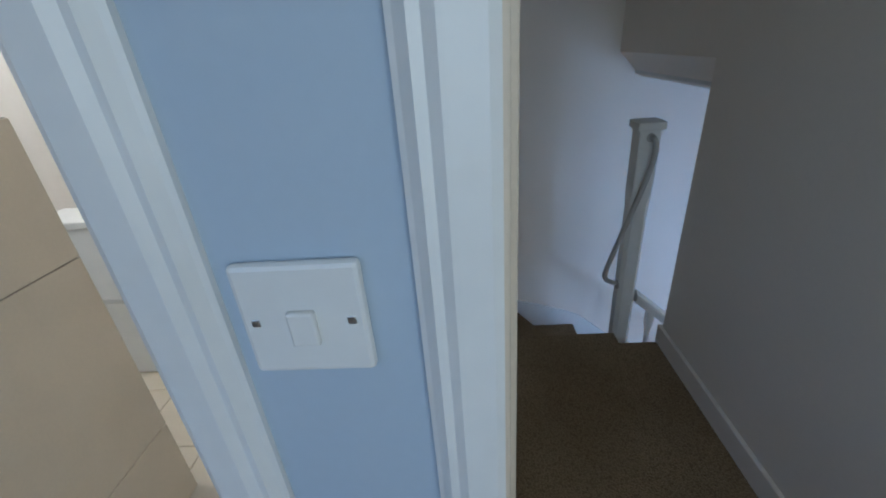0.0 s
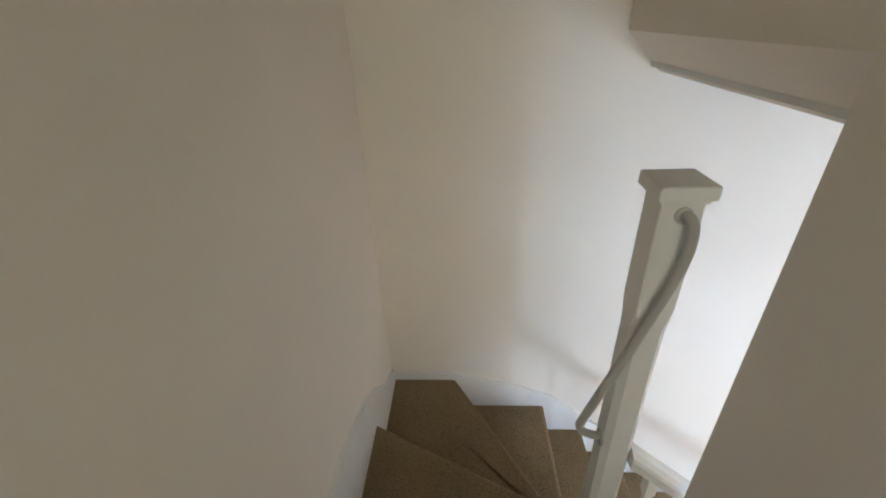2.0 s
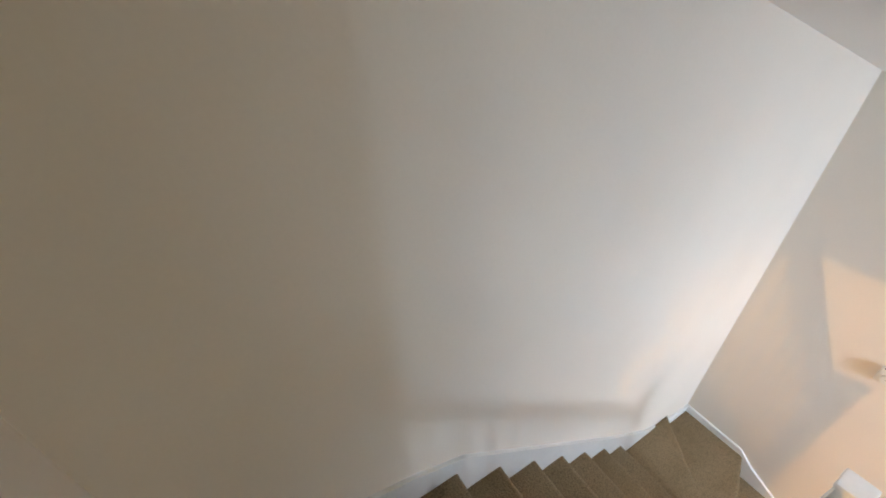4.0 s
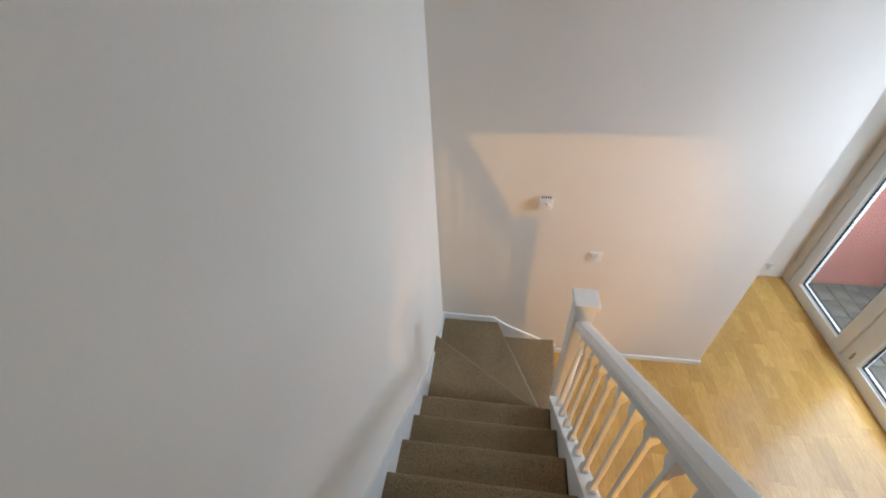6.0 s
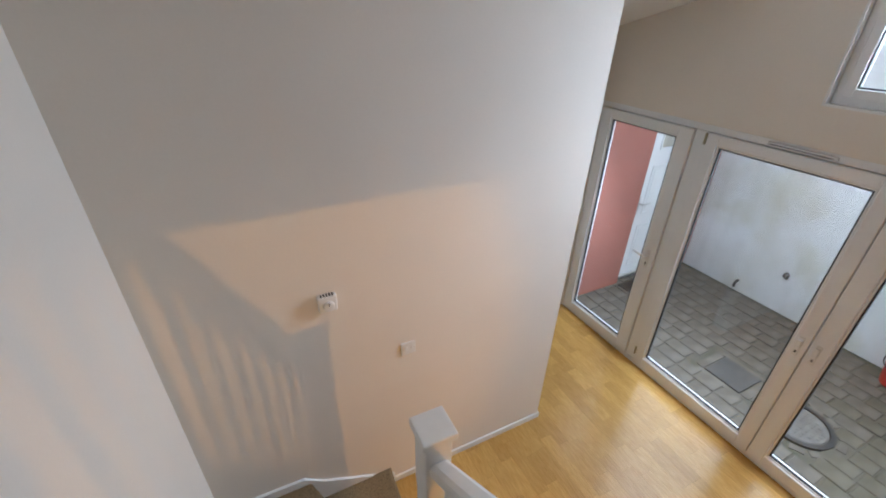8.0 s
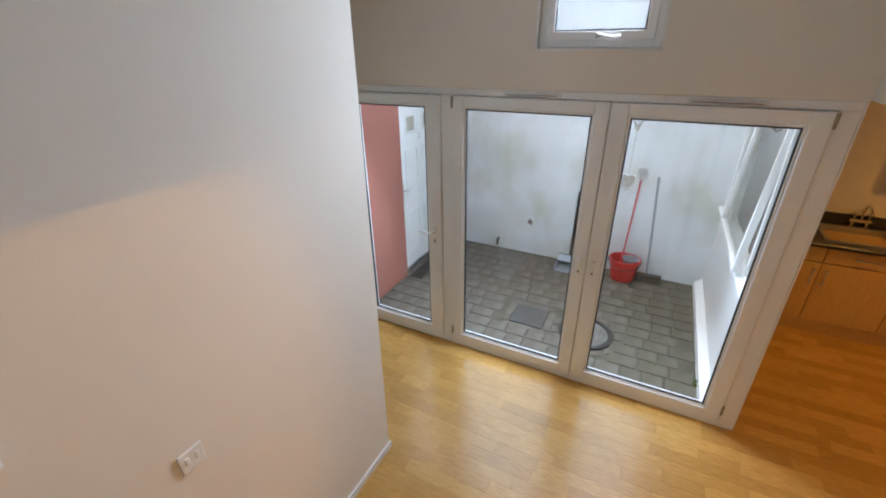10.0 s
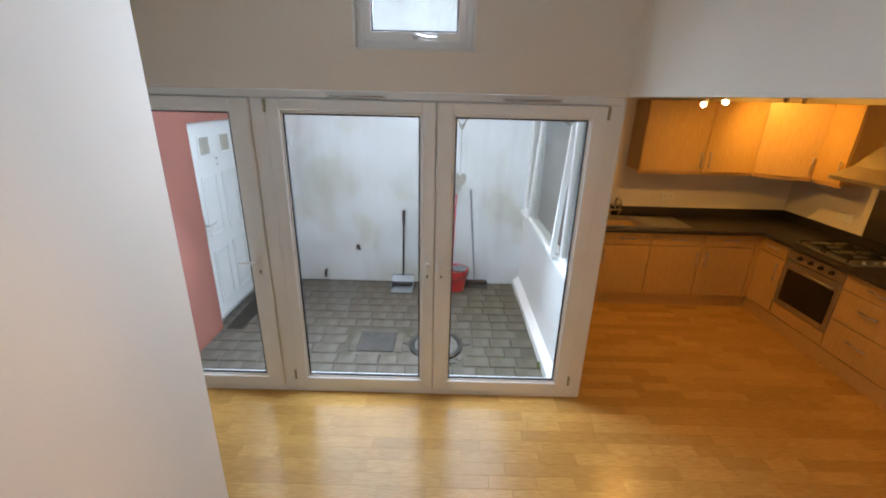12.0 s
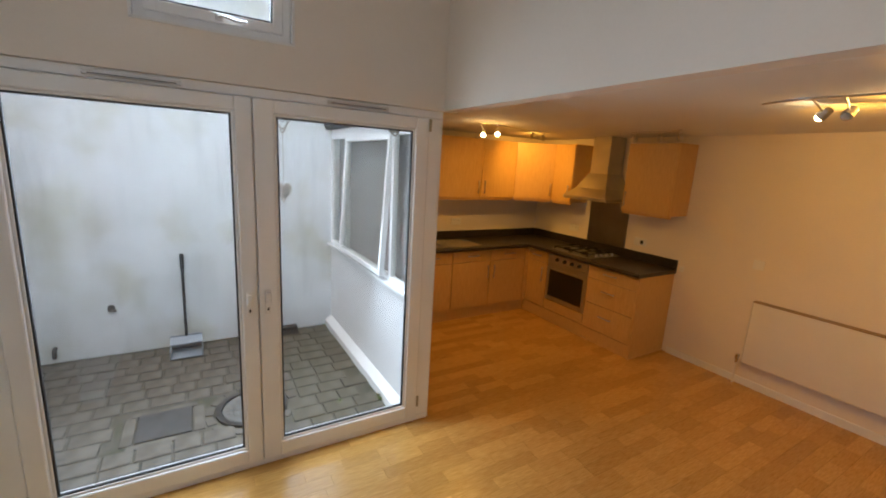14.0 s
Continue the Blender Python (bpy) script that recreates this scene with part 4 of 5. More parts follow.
part("oven_glass", one_box(3.99, -4.3485, 0.33, 4.505, -4.344, 0.655, 0.002), GLASSBLACK, dr)
bar_handle(dr, (3.98, -4.348, 0.69), (4.515, -4.348, 0.69), (0, 0.04, 0))
part("filler_strip", one_box(3.944, -4.371, 0.148, 4.551, -4.35, 0.268, 0.003), CABINET, ov)

# plinths
bm = one_box(4.945, -4.355, 0.0, 4.965, BY1 - 0.005, 0.138, 0.002)
solid("plinth_board", bm, CABINET, "maple plinth board under the sink cabinets", "plinth", "kitchen plinths")
bm = one_box(3.344, -4.378, 0.0, 4.944, -4.357, 0.138, 0.002)
solid("plinth_board", bm, CABINET, "maple plinth board under oven and drawers", "plinth", "kitchen plinths")

# worktop in two runs, upstand
WT = thing("worktop", (4.9, -4.0, TOPK - 0.04), "dark brown laminate worktop running round the corner", "worktop")
SX0, SX1, SYA, SYB = 4.98, 5.36, -3.12, -2.66
bm = bmesh.new()
for x0, x1, y0, y1 in ((4.872, SX0, -4.31, BY1 - 0.004), (SX1, EX - 0.002, -4.31, BY1 - 0.004), (SX0, SX1, -4.31, SYA), (SX0, SX1, SYB, BY1 - 0.004)):
    box(bm, x0, y0, TOPK - 0.04, x1, y1, TOPK)
part("sink_run", bm, WORKTOP, WT)
part("hob_run", one_box(3.305, SY + 0.002, TOPK - 0.04, EX - 0.002, -4.31, TOPK, 0.003), WORKTOP, WT)
part("front_edge", rod(bmesh.new(), (4.874, -4.312, TOPK - 0.02), (4.874, BY1 - 0.004, TOPK - 0.02), 0.0195), WORKTOP, WT)
part("front_edge", rod(bmesh.new(), (3.306, -4.312, TOPK - 0.02), (4.874, -4.312, TOPK - 0.02), 0.0195), WORKTOP, WT)
part("upstand", one_box(EX - 0.022, SY + 0.022, TOPK + 0.001, EX - 0.001, BY1 - 0.004, TOPK + 0.10, 0.003), WORKTOP, WT)
part("upstand", one_box(3.305, SY + 0.001, TOPK + 0.001, EX - 0.001, SY + 0.022, TOPK + 0.10, 0.003), WORKTOP, WT)

# sink and tap
sk = thing("kitchen_sink", (5.17, -3.1, TOPK), "stainless steel inset sink with ribbed drainer", "sink")
bm = bmesh.new()
z = TOPK + 0.004
box(bm, SX0 - 0.03, SYB, TOPK, SX1 + 0.03, SYB + 0.03, z + 0.002)
box(bm, SX0 - 0.03, SYA - 0.02, TOPK, SX1 + 0.03, SYA, z + 0.002)
box(bm, SX0 - 0.03, SYA, TOPK, SX0, SYB, z + 0.002)
box(bm, SX1, SYA, TOPK, SX1 + 0.03, SYB, z + 0.002)
box(bm, SX0 - 0.03, -3.62, TOPK, SX1 + 0.03, SYA - 0.02, z)
part("rim", bm, STEEL, sk)
bm = bmesh.new()
box(bm, SX0, SYA, TOPK - 0.15, SX1, SYB, TOPK - 0.145)
box(bm, SX0, SYA, TOPK - 0.15, SX0 + 0.004, SYB, TOPK + 0.002)
box(bm, SX1 - 0.004, SYA, TOPK - 0.15, SX1, SYB, TOPK + 0.002)
box(bm, SX0, SYA, TOPK - 0.15, SX1, SYA + 0.004, TOPK + 0.002)
box(bm, SX0, SYB - 0.004, TOPK - 0.15, SX1, SYB, TOPK + 0.002)
part("bowl", bm, STEEL, sk)
for k in range(7):
    x = SX0 + 0.03 + k * 0.052
    part("drainer_rib", one_box(x, -3.58, z - 0.001, x + 0.02, -3.18, z + 0.004, 0.002), STEEL, sk)
tap = thing("mixer_tap", (5.40, -2.95, TOPK), "chrome mixer tap with two cross handles behind the sink", "tap")
TC = plain("polished_chrome", (0.75, 0.75, 0.74), 0.1, 1.0, vary=0.02, relief=0)
part("body", one_box(5.385, -3.03, TOPK + 0.05, 5.42, -2.87, TOPK + 0.08, 0.01), TC, tap)
for y in (-3.0, -2.9):
    part("leg", rod(bmesh.new(), (5.402, y, TOPK), (5.402, y, TOPK + 0.06), 0.014), TC, tap)
    h = bmesh.new()
    rod(h, (5.402, y, TOPK + 0.08), (5.402, y, TOPK + 0.12), 0.012)
    rod(h, (5.372, y, TOPK + 0.125), (5.432, y, TOPK + 0.125), 0.007)
    rod(h, (5.402, y - 0.03, TOPK + 0.125), (5.402, y + 0.03, TOPK + 0.125), 0.007)
    part("cross_handle", h, TC, tap)
part("spout", tube(bmesh.new(), [(5.402, -2.95, TOPK + 0.07), (5.40, -2.95, TOPK + 0.18), (5.36, -2.95, TOPK + 0.22), (5.28, -2.95, TOPK + 0.20), (5.24, -2.95, TOPK + 0.16)], 0.011), TC, tap, smooth=True)

# hob
hob = thing("gas_hob", (4.24, -4.6, TOPK), "black four-burner gas hob with cast supports on the worktop", "hob")
part("plate", one_box(3.955, -4.87, TOPK, 4.545, -4.375, TOPK + 0.012, 0.004), STEEL, hob)
for x in (4.14, 4.40):
    for y in (-4.75, -4.50):
        b = part("burner", lathe(bmesh.new(), (x, y, TOPK + 0.012), [(0.045, 0), (0.042, 0.012), (0.03, 0.014), (0.03, 0.02), (0.01, 0.022)], 20), BLACK, hob)
for x in (4.14, 4.40):
    for y in (-4.85, -4.625, -4.40):
        part("support_bar", one_box(x - 0.12, y - 0.005, TOPK + 0.034, x + 0.12, y + 0.005, TOPK + 0.046, 0.002), BLACK, hob)
    for dx in (-0.115, 0.0, 0.115):
        part("support_bar", one_box(x + dx - 0.005, -4.846, TOPK + 0.035, x + dx + 0.005, -4.404, TOPK + 0.045, 0.002), BLACK, hob)
    for dx in (-0.115, 0.115):
        for y in (-4.85, -4.40):
            part("support_foot", one_box(x + dx - 0.006, y - 0.006, TOPK + 0.01, x + dx + 0.006, y + 0.006, TOPK + 0.036), BLACK, hob)
for k in range(4):
    part("knob", lathe(bmesh.new(), (3.99, -4.78 + 0.09 * k, TOPK + 0.012), [(0.02, 0), (0.018, 0.022), (0.014, 0.026)], 16), CHROME, hob)
bm = one_box(3.945, SY + 0.003, TOPK + 0.10, 4.49, SY + 0.012, 1.53, 0.002)
solid("splashback", bm, plain("dark_steel", (0.30, 0.28, 0.26), 0.35, 1.0, vary=0.1, scale=4, grain=200, relief=0.04), "brushed steel splashback sheet on the wall behind the hob", "splashback")

# hood
hd = thing("cooker_hood", (4.22, -4.7, 1.5), "stainless steel chimney cooker hood over the hob", "cooker hood")
bm = bmesh.new()
x0, x1, ya, yb = 3.925, 4.525, SY + 0.004, -4.45
lev = [(x0, x1, yb, 1.53), (x0, x1, yb, 1.565), (x0 + 0.09, x1 - 0.09, yb - 0.10, 1.66), (4.235 - 0.13, 4.235 + 0.13, -4.66, 1.83)]
rs = [[bm.verts.new(p) for p in ((a, ya, z), (b, ya, z), (b, y, z), (a, y, z))] for a, b, y, z in lev]
for a, b in zip(rs, rs[1:]):
    for i in range(4):
        bm.faces.new((a[i], a[(i + 1) % 4], b[(i + 1) % 4], b[i]))
bm.faces.new(rs[0][::-1])
bm.faces.new(rs[-1])
part("canopy", bm, STEEL, hd)
part("chimney", one_box(4.115, SY + 0.004, 1.828, 4.355, -4.67, 2.284, 0.003), STEEL, hd)
part("chimney_seam", one_box(4.112, SY + 0.004, 2.02, 4.358, -4.667, 2.026), STEEL, hd)
bm = bmesh.new()
for k in range(3):
    box(bm, 4.015 + k * 0.15, -4.82, 1.524, 4.135 + k * 0.15, -4.50, 1.531)
part("grease_filter", bm, CHROME, hd)

# wall cabinets
UZ0, UZ1 = 1.46, 2.16


def wall_unit(name_label, pts, door_pts, out, handle_at, pelmet):
    c = Vector((sum(p[0] for p in pts) / len(pts), sum(p[1] for p in pts) / len(pts)))
    u = thing("wall_cabinet", (c.x, c.y, UZ0), name_label, "cabinet", "wall cabinets")
    part("carcass", prism(bmesh.new(), pts, UZ0, UZ1), CABEDGE, u)
    (ax, ay), (bx_, by_) = door_pts
    o = Vector((out[0], out[1]))
    t = 0.02
    d = part("door", prism(bmesh.new(), [(ax + o.x * 0.001, ay + o.y * 0.001), (bx_ + o.x * 0.001, by_ + o.y * 0.001), (bx_ + o.x * t, by_ + o.y * t), (ax + o.x * t, ay + o.y * t)], UZ0 + 0.003, UZ1 - 0.003, 0.002), CABINET, u)
    hp = Vector((ax, ay)).lerp(Vector((bx_, by_)), handle_at) + o * t
    bar_handle(d, (hp.x, hp.y, UZ0 + 0.05), (hp.x, hp.y, UZ0 + 0.21), (o.x * 0.03, o.y * 0.03, 0))
    part("light_pelmet", prism(bmesh.new(), [(ax, ay), (bx_, by_), (bx_ - o.x * 0.02, by_ - o.y * 0.02), (ax - o.x * 0.02, ay - o.y * 0.02)], UZ0 - 0.03, UZ0 - 0.001), CABEDGE, u)
    return u


g = 0.0015
wall_unit("maple-veneer wall cabinet with one shut door", [(5.16, -3.02), (EX - 0.003, -3.02), (EX - 0.003, -3.68 + g), (5.16, -3.68 + g)], ((5.16, -3.023), (5.16, -3.677)), (-1, 0), 0.93, 0)
wall_unit("maple-veneer wall cabinet next to the corner, lamplit", [(5.16, -3.68 - g), (EX - 0.003, -3.68 - g), (EX - 0.003, -4.21), (5.16, -4.21)], ((5.16, -3.684), (5.16, -4.205)), (-1, 0), 0.07, 0)
dg = Vector((-0.83, 0.56)).normalized()
wall_unit("angled maple-veneer corner wall cabinet, brightly lamplit", [(5.16, -4.213), (EX - 0.003, -4.213), (EX - 0.003, SY + 0.003), (4.89, SY + 0.003), (4.89, -4.635)], ((5.155, -4.222), (4.897, -4.628)), (dg.x, dg.y), 0.93, 0)
wall_unit("slim maple-veneer wall cabinet beside the cooker hood", [(4.887, -4.64), (4.887, SY + 0.003), (4.57, SY + 0.003), (4.57, -4.64)], ((4.884, -4.64), (4.573, -4.64)), (0, 1), 0.9, 0)
wall_unit("wide maple-veneer wall cabinet at the end of the run", [(3.84, -4.64), (3.84, SY + 0.003), (3.30, SY + 0.003), (3.30, -4.64)], ((3.837, -4.64), (3.303, -4.64)), (0, 1), 0.07, 0)

# sockets and plates
def plate(name, label, category, at, out, w=0.086, h=0.086, marks=(), mat=None, group=""):
    """A wall plate; out is the wall's normal, marks are (across, up, width, height, material) of its raised bits."""
    n = Vector(out)
    side = Vector((0, 0, 1)).cross(n).normalized()
    m = Matrix((side, n, Vector((0, 0, 1)))).transposed().to_4x4()
    m = Matrix.Translation(at) @ m
    t = thing(name, tuple(at), label, category, group)
    bm = one_box(-w / 2, 0, -h / 2, w / 2, 0.01, h / 2, 0.004)
    bmesh.ops.transform(bm, matrix=m, verts=bm.verts)
    part("plate", bm, mat or PLASTIC, t)
    for nm, a, u_, ww, hh, mt, dep in marks:
        bm = one_box(a - ww / 2, 0.0095, u_ - hh / 2, a + ww / 2, 0.0095 + dep, u_ + hh / 2, 0.002)
        bmesh.ops.transform(bm, matrix=m, verts=bm.verts)
        part(nm, bm, mt, t)
    return t


sock = [("pin_hole", -0.036, 0.012, 0.006, 0.012, BLACK, 0.001), ("pin_hole", 0.036, 0.012, 0.006, 0.012, BLACK, 0.001), ("rocker", -0.012, 0.03, 0.012, 0.018, PLASTIC, 0.004), ("rocker", 0.012, 0.03, 0.012, 0.018, PLASTIC, 0.004)]
plate("wall_socket", "cream plastic double socket above the worktop", "socket", (EX, -3.55, 1.12), (-1, 0, 0), 0.146, 0.086, sock, group="kitchen sockets")
plate("wall_socket", "cream plastic double socket beside the hob", "socket", (4.72, SY, 1.12), (0, 1, 0), 0.146, 0.086, sock, group="kitchen sockets")
plate("cooker_switch", "cream switch plate with a black plug beside the hob", "switch", (3.76, SY, 1.11), (0, 1, 0), 0.146, 0.086, [("plug", 0.03, 0.0, 0.022, 0.04, BLACK, 0.025), ("rocker", -0.03, 0.0, 0.02, 0.03, PLASTIC, 0.004)])
plate("fused_outlet", "off-white outlet plate above the radiator", "outlet", (2.60, SY, 1.12), (0, 1, 0), 0.086, 0.086, [("fuse_cover", 0.0, -0.012, 0.03, 0.02, PLASTIC, 0.003)])
plate("worktop_trim_socket", "small white plate at the end of the worktop", "socket", (3.26, SY, 0.92), (0, 1, 0), 0.05, 0.06, [("screw", 0.0, 0.0, 0.008, 0.008, CHROME, 0.002)])

# radiator
rad = thing("radiator", (1.85, -4.86, 0.2), "long white panel radiator with a brown top grille on the wall", "radiator")
RM = plain("radiator_enamel", (0.76, 0.73, 0.68), 0.35, vary=0.02, scale=3, relief=0.03)
bm = one_box(1.0, -4.885, 0.225, 2.555, -4.862, 0.795, 0.008)
part("front_panel", bm, RM, rad)
part("back_panel", one_box(1.02, -4.922, 0.24, 2.54, -4.905, 0.78, 0.005), RM, rad)
bm = bmesh.new()
for k in range(30):
    x = 1.03 + k * 0.0515
    box(bm, x, -4.906, 0.26, x + 0.012, -4.884, 0.77)
part("fins", bm, RM, rad)
part("top_grille", one_box(0.995, -4.926, 0.796, 2.56, -4.858, 0.806, 0.003), plain("brown_grille", (0.30, 0.20, 0.10), 0.5), rad, "brown top grille")
for x in (0.992, 2.558):
    part("side_cover", one_box(x - 0.003, -4.926, 0.23, x + 0.003, -4.86, 0.794, 0.001), RM, rad)
v = part("valve", lathe(bmesh.new(), (2.60, -4.885, 0.20), [(0.012, 0), (0.012, 0.03), (0.018, 0.032), (0.018, 0.08), (0.012, 0.085)], 14), TC, rad, "chrome radiator valve")
part("pipe", tube(bmesh.new(), [(2.56, -4.885, 0.25), (2.595, -4.885, 0.25), (2.60, -4.885, 0.235), (2.60, -4.885, 0.12), (2.60, -4.885, -0.004)], 0.008), RM, rad)

# ---- lamps ----
BULB = glow("lit_bulb", (1.0, 0.72, 0.36), 60.0)
BULBOFF = plain("unlit_bulb", (0.5, 0.48, 0.45), 0.2)


def spot_bar(label, c, way, length, heads):
    """A ceiling bar with swivel spots: heads are (along, sideways, down, aim, lit)."""
    w = Vector(way).normalized()
    s = Vector((-w.y, w.x, 0))
    t = thing("spotlight_bar", (c[0], c[1], 2.285), label, "ceiling light", "ceiling spotlight bars")
    C = Vector(c)
    part("ceiling_rose", lathe(bmesh.new(), (C.x, C.y, 2.284), [(0.045, 0), (0.045, -0.012), (0.03, -0.026), (0.012, -0.03)], 20), CHROME, t)
    pts = [C + w * length * f + s * 0.05 * math.sin(f * 6.28) + Vector((0, 0, 2.245)) for f in (-0.5, -0.25, 0, 0.25, 0.5)]
    part("bar", tube(bmesh.new(), pts, 0.009), CHROME, t, smooth=True)
    part("stem", rod(bmesh.new(), (C.x, C.y, 2.284), (C.x, C.y, 2.243), 0.008), CHROME, t)
    for al, sd, dn, aim, lit in heads:
        p = C + w * al + s * sd + Vector((0, 0, 2.245 - dn))
        a = Vector(aim).normalized()
        joint = C + w * al + s * 0.05 * math.sin(al / length * 6.28) + Vector((0, 0, 2.245))
        bm = bmesh.new()
        tube(bm, [joint, joint.lerp(p, 0.5) + Vector((0, 0, 0.004)), p], 0.005, 6)
        rod(bm, p - a * 0.03, p + a * 0.02, 0.018, 0.027, 16)
        h = part("spot_head", bm, CHROME, t)
        bb = bmesh.new()
        bmesh.ops.create_uvsphere(bb, u_segments=14, v_segments=8, radius=0.021, matrix=Matrix.Translation(p + a * 0.02))
        part("bulb", bb, BULB if lit else BULBOFF, h, "glowing bulb" if lit else "", smooth=True)
    return t


spot_bar("brushed steel four-spot ceiling bar, two bulbs lit, over the sink side", (4.42, -3.56, 0), (0.10, -1, 0), 1.0,
         [(-0.50, -0.06, 0.10, (-0.3, 0.5, -0.5), True), (-0.32, -0.06, 0.075, (-0.3, 0.3, -0.6), True), (0.30, 0.05, 0.05, (0.7, -0.6, -0.5), False), (0.46, 0.04, 0.06, (0.7, -0.7, -0.4), False)])
spot_bar("dark steel spotlight bar under the ceiling before the wall cabinets", (3.42, -4.36, 0), (-1, 0.25, 0), 0.62,
         [(-0.30, 0.05, 0.05, (0.2, -0.5, -0.6), False), (0.05, 0.03, 0.06, (0.2, -0.5, -0.6), False), (0.28, 0.03, 0.06, (0.3, -0.5, -0.6), False)])
spot_bar("brushed steel spotlight bar with two lit bulbs in the living space", (1.70, -3.22, 0), (-1, 0.12, 0), 0.8,
         [(-0.17, 0.10, 0.06, (0.5, -0.2, -0.4), True), (-0.05, 0.05, 0.07, (0.2, 0.5, -0.6), False), (0.10, 0.12, 0.055, (-0.3, 0.6, -0.4), True), (0.32, 0.05, 0.07, (-0.3, -0.6, -0.5), False)])
WARM = (1.0, 0.50, 0.075)


def bulb_lamp(name, at, watts, radius=0.02):
    d = bpy.data.lights.new(name, "POINT")
    d.energy, d.shadow_soft_size, d.color = watts, radius, WARM
    o = new(name, d)
    o.location = at
    return o


spot_lamp("bulb_light_living", (1.55, -3.30, 2.222), (0.55, 0.0, 1.25), 34.0, 49, 0.010, WARM, 0.5)
spot_lamp("bulb_light_living", (1.72, -3.34, 2.19), (2.4, -2.3, 0.0), 9.5, 130, 0.02, WARM)
bulb_lamp("bulb_light_living", (1.62, -3.34, 2.20), 0.4)
spot_lamp("bulb_light_living", (1.86, -3.36, 2.16), (1.7, -4.9, 1.3), 30.0, 150, 0.02, WARM)
spot_lamp("bulb_light_kitchen", (4.29, -3.05, 2.10), (3.5, -2.6, 0.0), 11.0, 150, 0.02, WARM)
spot_lamp("bulb_light_kitchen", (4.25, -3.23, 2.13), (5.0, -4.3, 0.9), 13.0, 150, 0.02, WARM)
bulb_lamp("bulb_light_kitchen", (4.27, -3.15, 2.10), 0.8)
spot_lamp("bulb_light_corner", (4.58, -3.90, 2.19), (5.1, -4.5, 1.75), 17.0, 125, 0.02, WARM)

# smoke alarm and a flush downlight
bm = lathe(bmesh.new(), (1.95, -2.70, 2.284), [(0.055, 0), (0.055, -0.012), (0.045, -0.03), (0.02, -0.034)], 28)
solid("smoke_alarm", bm, PLASTIC, "round white smoke alarm on the low ceiling", "smoke alarm")

# ---- stair wall plates ----
th = thing("thermostat", (0.713, -0.002, 1.61), "white room thermostat with a round dial on the stair wall", "thermostat")
part("case", one_box(0.672, -0.034, 1.565, 0.758, 0.0, 1.652, 0.006), PLASTIC, th)
part("dial", lathe(bmesh.new(), (0.718, -0.034, 1.60), [(0.027, 0), (0.025, -0.010), (0.02, -0.012)], 24, "Y"), PLASTIC, th)
part("dial_mark", one_box(0.7165, -0.0475, 1.605, 0.7195, -0.0455, 1.622), BLACK, th)
for k in range(5):
    part("vent_slot", one_box(0.685 + 0.013 * k, -0.030, 1.6515, 0.693 + 0.013 * k, -0.008, 1.6535), BLACK, th)
plate("light_switch", "white double light switch on the stair wall", "switch", (1.113, 0, 1.16), (0, -1, 0), 0.086, 0.086,
      [("rocker", -0.018, 0.006, 0.014, 0.028, PLASTIC, 0.005), ("rocker", 0.018, 0.006, 0.014, 0.028, PLASTIC, 0.005), ("screw", -0.033, 0.0, 0.005, 0.005, CHROME, 0.001), ("screw", 0.033, 0.0, 0.005, 0.005, CHROME, 0.001)], group="light switches")
bm = bmesh.new()
box(bm, PX - 0.07, 1.05, 2.40, PX - 0.012, 1.12, 2.53, 0.015)
box(bm, PX - 0.05, 1.065, 2.52, PX - 0.012, 1.11, 2.62, 0.012)
solid("wall_speaker", bm, plain("dark_brown_plastic", (0.05, 0.03, 0.02), 0.5), "small dark brown speaker high on the wall", "speaker")

bm = tube(bmesh.new(), [(3.14, 1.155, 0.14), (3.14, 1.11, 0.14), (3.15, 1.10, 0.155), (3.15, 1.10, 0.20)], 0.016)
box(bm, 3.10, 1.125, 0.10, 3.18, 1.152, 0.18, 0.006)
solid("pipe_stub", bm, PLASTIC, "short white pipe stub at the foot of the wall", "pipe", smooth=False)

# grab rail round the landing newel
gr = thing("grab_rail", (0.82, -2.32, 3.0), "cranked white-painted metal grab rail on the landing newel", "rail")
GRM = plain("grey_painted_metal", (0.46, 0.44, 0.41), 0.4, vary=0.05)
NEW = 0.79 + 0.044
part("bar", tube(bmesh.new(), [(NEW - 0.002, -2.287, 3.395), (NEW + 0.018, -2.282, 3.395), (NEW + 0.024, -2.274, 3.37), (NEW + 0.025, -2.276, 3.31), (NEW + 0.023, -2.298, 3.21), (NEW + 0.014, -2.336, 3.06), (NEW + 0.0, -2.370, 2.92), (NEW - 0.02, -2.392, 2.80), (NEW - 0.026, -2.394, 2.768), (NEW - 0.03, -2.378, 2.738), (NEW - 0.032, -2.326, 2.715)], 0.011, 12, 5), GRM, gr, smooth=True)
part("flange", lathe(bmesh.new(), (NEW, -2.287, 3.395), [(0.017, 0), (0.017, 0.004), (0.012, 0.006)], 16, "X"), GRM, gr)
part("flange", lathe(bmesh.new(), (NEW - 0.032, -2.329, 2.714), [(0.022, 0), (0.022, -0.005), (0.014, -0.007)], 16, "Y"), GRM, gr)

# ---- upstairs doorway, switch and bathroom ----
dl = thing("door_lining_1", (2.2, -2.98, LAND), "white gloss door lining and architrave of the landing opening", "door frame", kind="structure")


def moulded(bm, ya, yb, z0, z1, x):
    """Upright architrave from ya (inner edge) to yb (outer edge), standing off the wall at x."""
    prof = [(0.0, 0.0), (0.0, 0.012), (0.12, 0.016), (0.55, 0.018), (0.68, 0.013), (0.80, 0.015), (0.93, 0.008), (1.0, 0.006), (1.0, 0.0)]
    slab(bm, [(x + d, ya + (yb - ya) * f) for f, d in prof], 2, z0, z1)
    return bm


